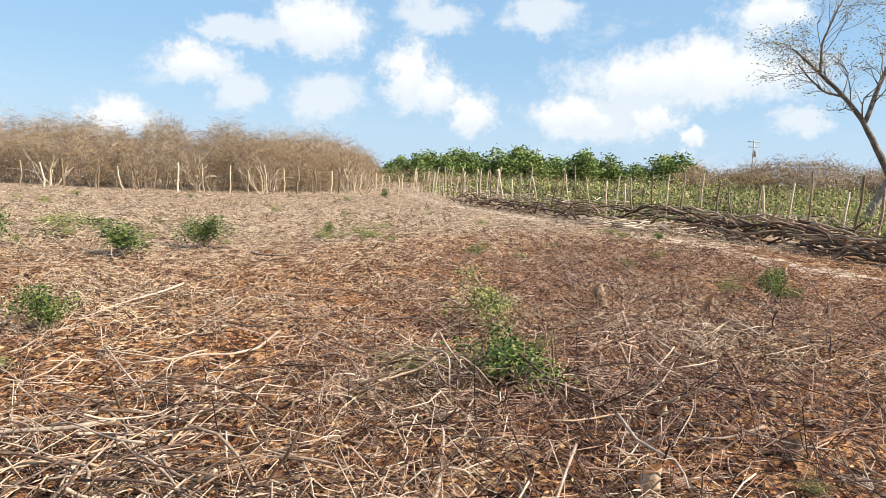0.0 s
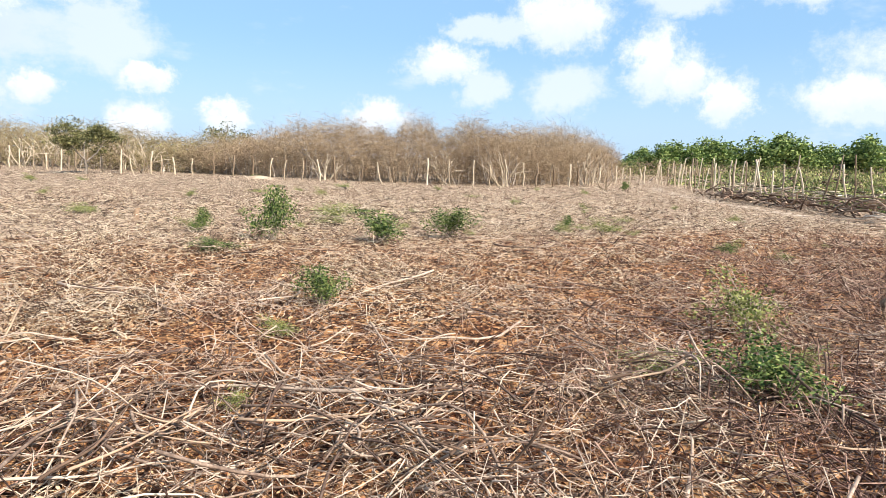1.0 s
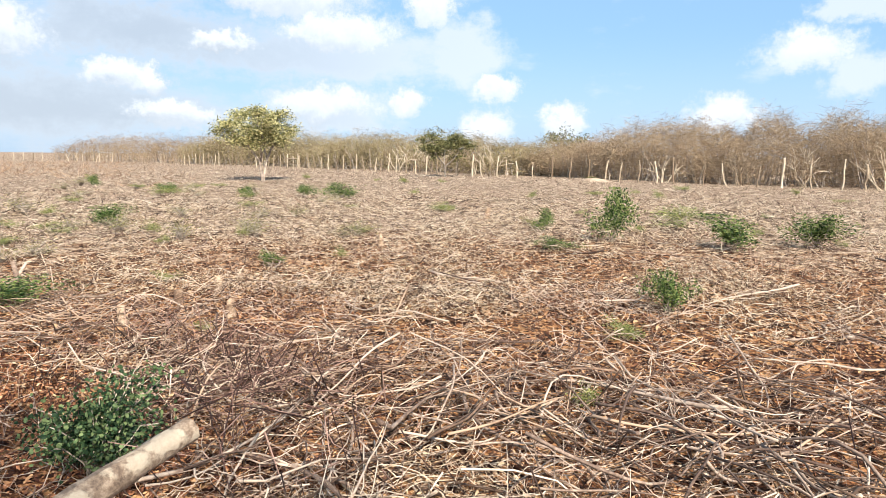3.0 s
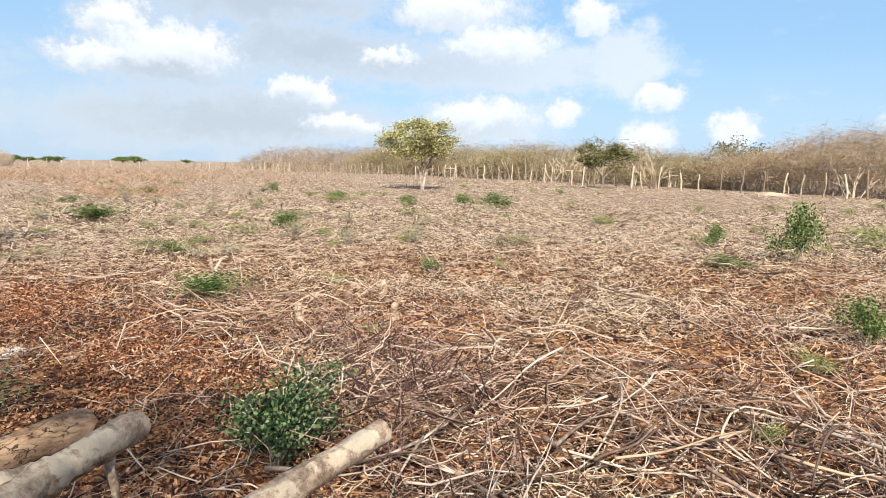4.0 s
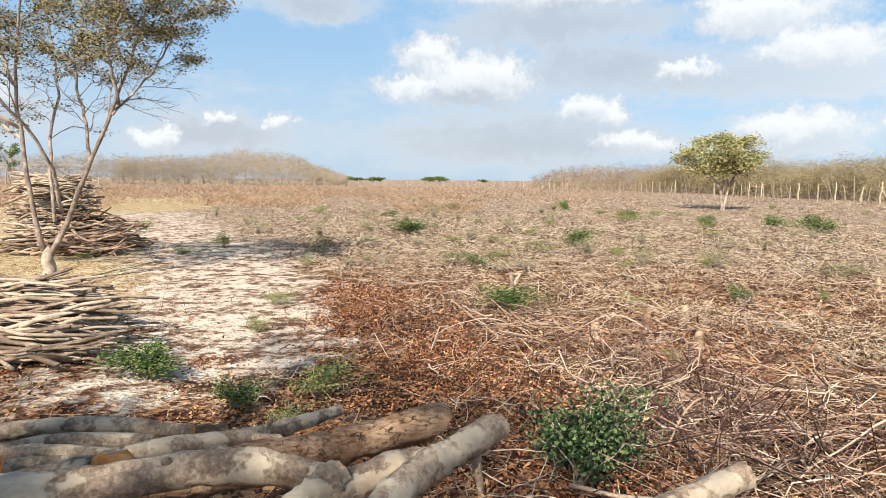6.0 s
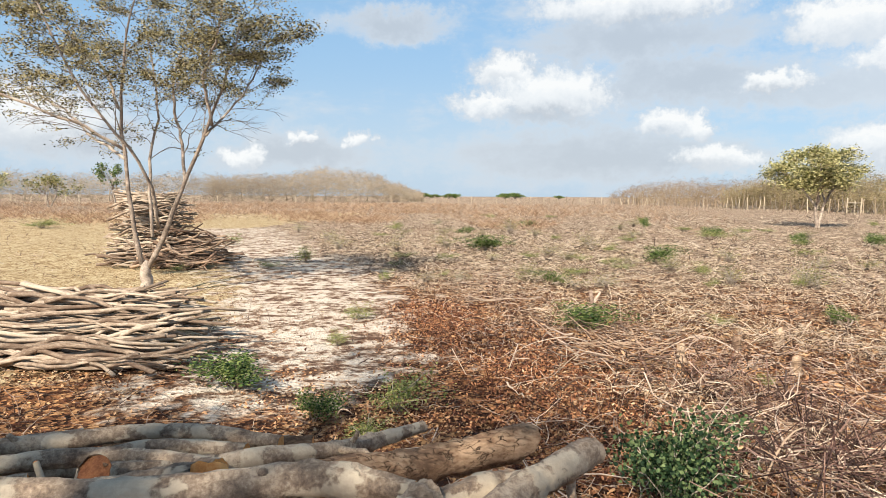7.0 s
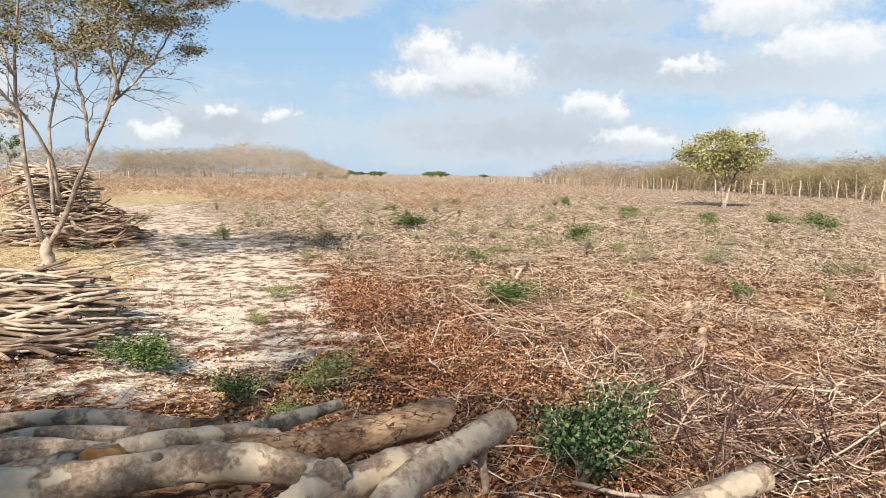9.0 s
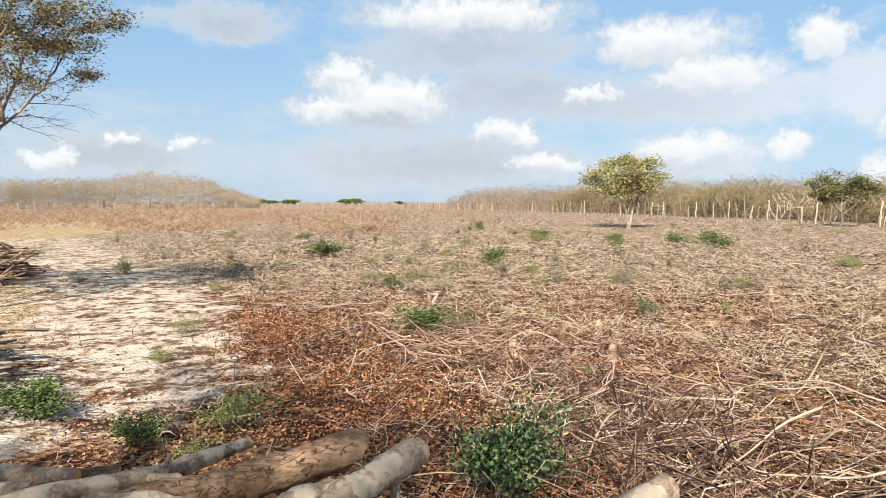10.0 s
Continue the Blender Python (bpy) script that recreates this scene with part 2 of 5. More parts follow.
def cracked_bark():
    """Thick bark split into long plates."""
    m = bpy.data.materials.new("cracked_bark")
    m.use_nodes = True
    n = Net(m.node_tree)
    out, sh = n.node("ShaderNodeOutputMaterial"), n.node("ShaderNodeBsdfPrincipled")
    co = n.node("ShaderNodeTexCoord").outputs["Object"]
    bend = n.vec("SCALE", n.vec("SUBTRACT", n.noise(co, 40, 4, 0.65, out=1), (0.5, 0.5, 0.5)), 0.03)
    plate = n.node("ShaderNodeTexVoronoi", feature="DISTANCE_TO_EDGE")
    n.link(n.vec("MULTIPLY", n.vec("ADD", co, bend), (1.15, 0.36, 1.3)), plate.inputs["Vector"])
    plate.inputs["Scale"].default_value = 66
    crack = n.smooth(n.math("MULTIPLY_ADD", n.smooth(n.noise(co, 30, 3, 0.6), 0.4, 0.62), 0.05, plate.outputs["Distance"]), 0.0, 0.06)
    grain = n.noise(n.vec("MULTIPLY", co, (1.0, 0.4, 1.0)), 60, 5, 0.65)
    tone = n.ramp(n.smooth(n.math("ADD", n.noise(co, 8, 4, 0.6), n.math("MULTIPLY", n.math("SUBTRACT", grain, 0.5), 0.8)), 0.25, 0.75), ramp3((0.085, 0.05, 0.033), (0.19, 0.118, 0.074), (0.32, 0.222, 0.15)))
    n.link(n.mix(crack, (0.08, 0.047, 0.03), tone), sh.inputs["Base Color"])
    sh.inputs["Roughness"].default_value, sh.inputs["Specular IOR Level"].default_value = 0.9, 0.2
    bp = n.node("ShaderNodeBump")
    bp.inputs["Strength"].default_value, bp.inputs["Distance"].default_value = 1.0, 0.012
    n.link(n.math("MULTIPLY_ADD", grain, 0.4, crack), bp.inputs["Height"])
    n.link(bp.outputs[0], sh.inputs["Normal"])
    n.link(sh.outputs[0], out.inputs[0])
    return m


def blotched_bark():
    """Smooth grey bark with pale lichen patches, dark scars and fine wrinkles."""
    m = bpy.data.materials.new("blotched_bark")
    m.use_nodes = True
    n = Net(m.node_tree)
    out, sh = n.node("ShaderNodeOutputMaterial"), n.node("ShaderNodeBsdfPrincipled")
    co = n.node("ShaderNodeTexCoord").outputs["Object"]
    r = n.node("ShaderNodeObjectInfo").outputs["Random"]
    co = n.vec("ADD", co, n.vec("SCALE", (3.1, 1.7, 2.3), n.math("MULTIPLY", r, 9.0)))
    grain = n.noise(co, 90, 5, 0.7)
    tone = n.ramp(n.smooth(n.math("ADD", n.noise(co, 9, 5, 0.65), n.math("MULTIPLY", n.math("SUBTRACT", grain, 0.5), 0.6)), 0.25, 0.75), ramp3((0.07, 0.046, 0.033), (0.215, 0.158, 0.116), (0.41, 0.33, 0.25)))
    patch = n.smooth(n.math("MULTIPLY_ADD", n.math("SUBTRACT", grain, 0.5), 0.12, n.noise(co, 11, 3, 0.5)), 0.54, 0.60)
    scar = n.node("ShaderNodeTexVoronoi")
    n.link(n.vec("ADD", co, n.vec("SCALE", n.noise(co, 30, 3, 0.6, out=1), 0.03)), scar.inputs["Vector"])
    scar.inputs["Scale"].default_value = 19
    dark = n.math("MAXIMUM", n.smooth(scar.outputs["Distance"], 0.08, 0.2), n.smooth(n.noise(co, 6, 2, 0.5), 0.62, 0.5))
    col = n.mix(n.math("MULTIPLY", patch, 0.6), tone, (0.50, 0.43, 0.335))
    n.link(n.mix(dark, (0.045, 0.03, 0.022), col), sh.inputs["Base Color"])
    sh.inputs["Roughness"].default_value, sh.inputs["Specular IOR Level"].default_value = 0.7, 0.3
    bp = n.node("ShaderNodeBump")
    bp.inputs["Strength"].default_value, bp.inputs["Distance"].default_value = 0.7, 0.006
    n.link(n.math("ADD", n.math("MULTIPLY", grain, 0.7), n.math("ADD", dark, n.math("MULTIPLY", patch, 0.3))), bp.inputs["Height"])
    n.link(bp.outputs[0], sh.inputs["Normal"])
    n.link(sh.outputs[0], out.inputs[0])
    return m


M_BARK = blotched_bark()
M_ROUGH = cracked_bark()
M_CUT = mat("cut_wood", ramp3((0.26, 0.09, 0.026), (0.46, 0.195, 0.055), (0.58, 0.31, 0.115)), 14, 0.7, 0.4, vary=0.1, by="object")
M_CUT_RED = mat("red_cut_wood", ramp3((0.08, 0.022, 0.01), (0.17, 0.058, 0.021), (0.28, 0.115, 0.047)), 25, 0.7, 0.6, vary=0.1, by="object")
M_TREE = mat("tree_bark", ramp3((0.16, 0.13, 0.11), (0.33, 0.28, 0.24), (0.50, 0.44, 0.37)), 5, 0.8, 0.5, vary=0.1, by="object")
M_THORN_BARK = mat("pale_tree_bark", ramp3((0.12, 0.09, 0.072), (0.29, 0.235, 0.195), (0.48, 0.41, 0.345)), 7, 0.8, 0.7, vary=0.1, by="object")
M_DARK_BARK = mat("dark_tree_bark", ramp3((0.07, 0.06, 0.05), (0.16, 0.135, 0.115), (0.30, 0.26, 0.22)), 5, 0.8, 0.5, vary=0.1, by="object")
M_SMALL_TREE = mat("dull_green_leaf", ramp3((0.04, 0.046, 0.017), (0.12, 0.125, 0.045), (0.26, 0.245, 0.105)), 3, 0.6, 0.1, vary=0.45, through_light=0.25)
M_FIELD_LEAF = mat("yellowing_leaf", ramp3((0.10, 0.105, 0.035), (0.32, 0.305, 0.115), (0.62, 0.57, 0.30)), 3, 0.55, 0.1, vary=0.45, through_light=0.3)
M_STUMP = mat("stump_bark", ramp3((0.13, 0.08, 0.055), (0.33, 0.235, 0.16), (0.54, 0.43, 0.32)), 14, 0.85, 0.8, vary=0.2, by="object")
M_POLE = mat("pole_concrete", ramp3((0.25, 0.25, 0.24), (0.35, 0.34, 0.33), (0.45, 0.44, 0.42)), 2, 0.8, 0.1, vary=0.05, by="object")


def ground_material():
    m = bpy.data.materials.new("field_soil")
    m.use_nodes = True
    n = Net(m.node_tree)
    out, sh = n.node("ShaderNodeOutputMaterial"), n.node("ShaderNodeBsdfPrincipled")
    co = n.node("ShaderNodeTexCoord").outputs["Object"]
    big, mid, fine = n.noise(co, 0.35, 4, 0.6), n.noise(co, 2.6, 5, 0.65), n.noise(co, 26, 5, 0.7)
    vor = n.node("ShaderNodeTexVoronoi")
    n.link(n.vec("ADD", co, n.vec("SCALE", n.noise(co, 9, 3, 0.6, out=1), 0.12)), vor.inputs["Vector"])
    vor.inputs["Scale"].default_value = 24
    chip = n.node("ShaderNodeSeparateColor")
    n.link(vor.outputs["Color"], chip.inputs[0])
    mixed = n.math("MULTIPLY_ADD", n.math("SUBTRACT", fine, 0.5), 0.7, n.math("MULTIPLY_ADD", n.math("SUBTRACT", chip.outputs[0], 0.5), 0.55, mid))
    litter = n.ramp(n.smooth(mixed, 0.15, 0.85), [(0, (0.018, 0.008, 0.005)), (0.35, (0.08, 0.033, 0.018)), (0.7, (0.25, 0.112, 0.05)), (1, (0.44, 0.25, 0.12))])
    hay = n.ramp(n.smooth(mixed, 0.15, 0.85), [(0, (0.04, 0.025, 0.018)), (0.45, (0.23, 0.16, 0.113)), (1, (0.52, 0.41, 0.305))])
    blot = n.math("MULTIPLY_ADD", n.math("SUBTRACT", n.noise(co, 7, 4, 0.6), 0.5), 1.0, n.math("MULTIPLY_ADD", n.math("SUBTRACT", mixed, 0.5), 0.22, n.noise(n.vec("MULTIPLY", co, (1.6, 1.0, 1.0)), 1.7, 5, 0.7)))
    sand = n.ramp(n.smooth(blot, 0.28, 0.74), [(0, (0.10, 0.056, 0.038)), (0.30, (0.26, 0.175, 0.125)), (0.48, (0.46, 0.375, 0.30)), (1, (0.62, 0.545, 0.47))])
    turf = n.ramp(n.smooth(mixed, 0.2, 0.8), [(0, (0.19, 0.12, 0.06)), (0.5, (0.38, 0.28, 0.155)), (1, (0.52, 0.43, 0.28))])

    def zone(name, lo, hi):
        at = n.node("ShaderNodeAttribute", attribute_name=name).outputs["Fac"]
        return n.smooth(n.math("ADD", at, n.math("ADD", n.math("MULTIPLY", n.math("SUBTRACT", mid, 0.5), 1.3), n.math("MULTIPLY", n.math("SUBTRACT", big, 0.5), 0.5))), lo, hi)

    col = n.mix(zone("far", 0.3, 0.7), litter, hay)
    col = n.mix(zone("turf", 0.35, 0.65), col, turf)
    col = n.mix(zone("sand", 0.38, 0.62), col, sand)
    n.link(col, sh.inputs["Base Color"])
    sh.inputs["Roughness"].default_value, sh.inputs["Specular IOR Level"].default_value = 0.95, 0.1
    bp = n.node("ShaderNodeBump")
    bp.inputs["Strength"].default_value, bp.inputs["Distance"].default_value = 0.9, 0.02
    n.link(n.math("ADD", fine, n.math("MULTIPLY", vor.outputs["Distance"], 1.2)), bp.inputs["Height"])
    n.link(bp.outputs[0], sh.inputs["Normal"])
    n.link(sh.outputs[0], out.inputs[0])
    return m


M_GROUND = ground_material()


# ---- building blocks ----
rng = np.random.default_rng(7)


def mesh_of(name, verts, groups, material, smooth=True):
    """A mesh from arrays: verts (n, 3) and face groups (m, corners)."""
    me = bpy.data.meshes.new(name)
    verts = np.asarray(verts, np.float32)
    groups = [np.asarray(g, np.int32) for g in groups if len(g)]
    loops = np.concatenate([g.ravel() for g in groups])
    sizes = np.concatenate([np.full(len(g), g.shape[1], np.int32) for g in groups])
    me.vertices.add(len(verts))
    me.vertices.foreach_set("co", verts.ravel())
    me.loops.add(len(loops))
    me.loops.foreach_set("vertex_index", loops)
    me.polygons.add(len(sizes))
    me.polygons.foreach_set("loop_start", np.concatenate([[0], np.cumsum(sizes)[:-1]]).astype(np.int32))
    if smooth:
        me.polygons.foreach_set("use_smooth", np.ones(len(sizes), bool))
    me.update(calc_edges=True)
    me.materials.append(material)
    return me


def tubes(P, R, sides=3, caps=True):
    """Tapered tubes along the lines P (n, k, 3) with radii R (n, k)."""
    P, R = np.asarray(P, float), np.asarray(R, float)
    n, k, _ = P.shape
    D = np.gradient(P, axis=1)
    D /= np.linalg.norm(D, axis=2, keepdims=True) + 1e-9
    ref = np.where(np.abs(D[:, :1, 2:3]) > 0.8, np.array([[[1.0, 0, 0]]]), np.array([[[0, 0, 1.0]]]))
    U = np.cross(D, np.broadcast_to(ref, D.shape))
    U /= np.linalg.norm(U, axis=2, keepdims=True) + 1e-9
    V = np.cross(D, U)
    a = np.arange(sides) * 2 * np.pi / sides
    ring = U[:, :, None] * np.cos(a)[None, None, :, None] + V[:, :, None] * np.sin(a)[None, None, :, None]
    verts = (P[:, :, None] + ring * R[:, :, None, None]).reshape(-1, 3)
    i, j, s = np.meshgrid(np.arange(n), np.arange(k - 1), np.arange(sides), indexing="ij")
    b = i * k * sides + j * sides
    t = (s + 1) % sides
    quads = np.stack([b + s, b + t, b + sides + t, b + sides + s], -1).reshape(-1, 4)
    out = [quads]
    if caps:
        r = np.arange(sides)
        out.append(np.concatenate([np.arange(n)[:, None] * k * sides + r[::-1], np.arange(n)[:, None] * k * sides + (k - 1) * sides + r]))
    return verts, out


def blades(C, size, aspect=0.45, up=0.6, fold=0.3, simple=False):
    """Folded leaves at the points C: two triangles on each side of the rib."""
    n = len(C)
    d = rng.normal(size=(n, 3)) * np.array([1, 1, up])
    d /= np.linalg.norm(d, axis=1, keepdims=True)
    s = np.cross(d, rng.normal(size=(n, 3)))
    s /= np.linalg.norm(s, axis=1, keepdims=True)
    w = np.cross(d, s)
    L = (size * rng.uniform(0.6, 1.3, n))[:, None]
    tip, tail = C + d * L / 2, C - d * L / 2
    if simple:
        verts = np.stack([tail, C - s * L * aspect / 2, tip, C + s * L * aspect / 2], 1).reshape(-1, 3)
        return verts, [np.arange(n)[:, None] * 4 + np.arange(4)]
    bow = w * L * fold * 0.22
    m1, m2 = C - d * L * 0.22, C + d * L * 0.2
    hw = s * L * aspect / 2
    verts = np.stack([tail, m1 - hw * 0.85 + bow, m2 - hw + bow, tip - bow, m2 + hw + bow, m1 + hw * 0.85 + bow], 1).reshape(-1, 3)
    b = np.arange(n)[:, None] * 6
    return verts, [np.concatenate([b + np.array([0, 1, 2, 3]), b + np.array([0, 3, 4, 5])])]


def gz(x, y):
    """Height of the ground."""
    return 0.03 * np.sin(0.9 * x + 1) * np.sin(0.8 * y) + 0.05 * np.sin(0.21 * x + 0.5) * np.sin(0.17 * y + 2) - 0.02


def thing(name, place, label, category, group="", kind=""):
    ob = new(name)
    ob.empty_display_size = 0.2
    ob.location = place
    return tagged(ob, label, category, group, kind)


def part(name, me, parent, label=""):
    ob = new(name, me)
    ob.parent = parent
    return tagged(ob, label)


def stuff(name, me, label, category):
    return tagged(new(name, me), label, category, kind="stuff")


def bent(n, length, bend, k=4):
    """Lines about the x axis, one unit each times length, bent at random: (n, k, 3)."""
    t = np.linspace(-0.5, 0.5, k)
    P = np.zeros((n, k, 3))
    P[:, :, 0] = t * np.asarray(length)[:, None]
    for ax in (1, 2):
        wild = np.cumsum(rng.normal(size=(n, k)), axis=1) * 0.42 / k ** 0.5
        P[:, :, ax] = (rng.normal(size=(n, 1)) * (t * t - 0.1)[None] * 2 + wild - wild.mean(1, keepdims=True)) * bend * np.asarray(length)[:, None]
    return P


def laid(P, xy, heading, tilt, z):
    """Turns lines to a heading and a tilt and lays them at xy."""
    ct, st = np.cos(tilt)[:, None], np.sin(tilt)[:, None]
    x, zz = P[:, :, 0] * ct - P[:, :, 2] * st, P[:, :, 0] * st + P[:, :, 2] * ct
    ch, sh = np.cos(heading)[:, None], np.sin(heading)[:, None]
    return np.stack([x * ch - P[:, :, 1] * sh + xy[:, :1], x * sh + P[:, :, 1] * ch + xy[:, 1:2], zz + np.asarray(z)[:, None]], -1)


# ---- plan ----
FENCE_NORTH = [(-132, 24), (-67, 33.5), (-28, 35), (-20, 34.3), (-12.5, 37.5), (-8, 43), (-5.5, 52), (-3.2, 58)]
FENCE_EAST = [(-3.0, 58), (-0.6, 49.5), (3.0, 33), (6.4, 26.6), (8.8, 22.5), (10.3, 19.5), (11.3, 16), (11.8, 12)]
FENCE_FAR = [(-132, 24), (-155, 8), (-150, -20), (-128, -62), (-104, -92)]
PATH_WEST = [(-5.5, -2.5), (-6.1, -2.35), (-7.2, -2.6), (-9.6, -3.2), (-12.5, -4.3), (-18, -7.5), (-28, -12.5)]
LEAF_BED = [(-9.6, -1.4), (-8.0, -0.9), (-6.3, -0.1), (-4.7, 0.2), (-3.0, 0.4)]
STRIP_EAST = [(-3.0, 49), (0.4, 32), (3.6, 25), (5.8, 20.5), (7.0, 17), (7.6, 13.5), (8.4, 9), (9.5, 6)]


def off_line(x, y, line):
    """Distance from a line of points."""
    best = np.full(np.shape(x), 1e9)
    for (ax, ay), (bx, by) in zip(line, line[1:]):
        dx, dy = bx - ax, by - ay
        t = np.clip(((x - ax) * dx + (y - ay) * dy) / (dx * dx + dy * dy), 0, 1)
        best = np.minimum(best, np.hypot(x - ax - t * dx, y - ay - t * dy))
    return best


def east_of_fence(x, y):
    """Metres to the east of the east fence."""
    line = FENCE_EAST[::-1]
    return x - np.interp(y, [p[1] for p in line], [p[0] for p in line])


def sandy(x, y):
    s = 0.92 - off_line(x, y, PATH_WEST) / (1.3 + 0.04 * np.abs(x + 4)) * 0.5
    e = 0.60 - off_line(x, y, STRIP_EAST) / 1.3 * 0.5
    near = 0.6 - np.hypot(x - 1.6, y - 1.6) / 3.0 * 0.5
    s = s - 0.12 * np.clip((x + 7) / 2, 0, 1)
    return np.clip(np.maximum(np.maximum(s, e), near), 0, 1)


def turfy(x, y):
    """Short dry grass on the far side of the sandy track."""
    d = off_line(x, y, PATH_WEST)
    south = y < np.interp(x, [-28, -18, -12.5, -9.6, -7.2, -5.6, -3.2], [-12.5, -7.5, -4.3, -3.2, -2.6, -2.3, -2.6])
    edge = 0.5 * np.sin(1.1 * x + 0.7 * np.sin(2.3 * y))
    return np.clip(np.where(south, 0.45 + (d + edge) * 0.3, 0.45 - d * 0.35), 0, 1) * np.clip((-4.9 - x + edge) / 1.6, 0, 1)


def in_field(x, y):
    north = np.interp(x, [p[0] for p in FENCE_NORTH], [p[1] for p in FENCE_NORTH])
    return (y < north - 0.7) & (east_of_fence(x, y) < -2.2)


# ---- ground ----
def make_ground():
    sec, rings = 288, 190
    rad = np.concatenate([[0.0], 0.3 * (3500 / 0.3) ** (np.arange(rings) / (rings - 1))])
    a = np.arange(sec) * 2 * np.pi / sec
    x = -1 + rad[1:, None] * np.cos(a)
    y = rad[1:, None] * np.sin(a)
    x, y = np.append(x.ravel(), -1.0), np.append(y.ravel(), 0.0)
    r = np.hypot(x, y)
    z = gz(x, y) + 0.012 * np.sin(5.1 * x + 2 * np.sin(3.3 * y)) * np.sin(4.7 * y + 1.5 * np.sin(2.9 * x)) * (r < 40)
    i, s = np.meshgrid(np.arange(rings - 1), np.arange(sec), indexing="ij")
    t = (s + 1) % sec
    quads = np.stack([i * sec + s, (i + 1) * sec + s, (i + 1) * sec + t, i * sec + t], -1).reshape(-1, 4)
    q = np.arange(sec)
    tris = np.stack([np.full(sec, rings * sec), q, (q + 1) % sec], -1)
    me = mesh_of("ground", np.stack([x, y, z], -1), [quads, tris], M_GROUND)
    outside = ~in_field(x, y)
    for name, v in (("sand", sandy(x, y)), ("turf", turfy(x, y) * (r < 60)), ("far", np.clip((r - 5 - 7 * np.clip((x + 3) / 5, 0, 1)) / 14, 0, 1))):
        at = me.attributes.new(name, "FLOAT", "POINT")
        at.data.foreach_set("value", np.asarray(v, np.float32))
    tagged(new("ground", me), "cleared field of reddish soil with leaf litter and pale sandy tracks", "ground", kind="structure")


make_ground()


# ---- fences ----
def crooked_post(k):
    """A rough branch post, one metre tall, its foot at the origin."""
    z = np.linspace(-0.12, 1.0, 7)
    P = np.zeros((1, 7, 3))
    P[0, :, 2] = z
    P[0, 1:, 0] = np.cumsum(rng.normal(size=6) * 0.034)
    P[0, 1:, 1] = np.cumsum(rng.normal(size=6) * 0.034)
    R = (np.linspace(0.050, 0.038, 7) * rng.uniform(0.88, 1.12, 7))[None]
    v, g = tubes(P, R, 7)
    return mesh_of("post", v, g, M_POST)


POSTS = [crooked_post(k) for k in range(8)]


def fence(name, line, step, tall, thick, label):
    pts = np.array(line, float)
    seg = np.hypot(*np.diff(pts, axis=0).T)
    s = np.concatenate([[0], np.cumsum(seg)])
    base = Vector((*pts[len(pts) // 2], 0))
    ob = thing(name, base, label, "fence", kind="structure")
    d = 0.0
    while d < s[-1]:
        x, y = np.interp(d, s, pts[:, 0]) + rng.normal() * 0.08, np.interp(d, s, pts[:, 1]) + rng.normal() * 0.08
        p = part("post", POSTS[rng.integers(len(POSTS))], ob)
        w = thick * rng.uniform(0.75, 1.2)
        lean = rng.normal(size=2) * 5
        p.matrix_basis = pose(x - base.x, y - base.y, float(gz(x, y)), lean[0], lean[1], rng.uniform(0, 360)) @ Matrix.Diagonal((w, w, tall * rng.uniform(0.78, 1.18), 1))
        d += step * rng.uniform(0.75, 1.25)


fence("fence_north", FENCE_NORTH, 1.35, 1.5, 1.15, "crooked pale branch posts in front of dry thicket")
fence("fence_east", FENCE_EAST, 0.70, 1.85, 0.80, "close row of crooked branch posts above stacked brushwood")
fence("fence_far", FENCE_FAR, 2.6, 1.5, 1.5, "distant row of pale wooden fence posts")


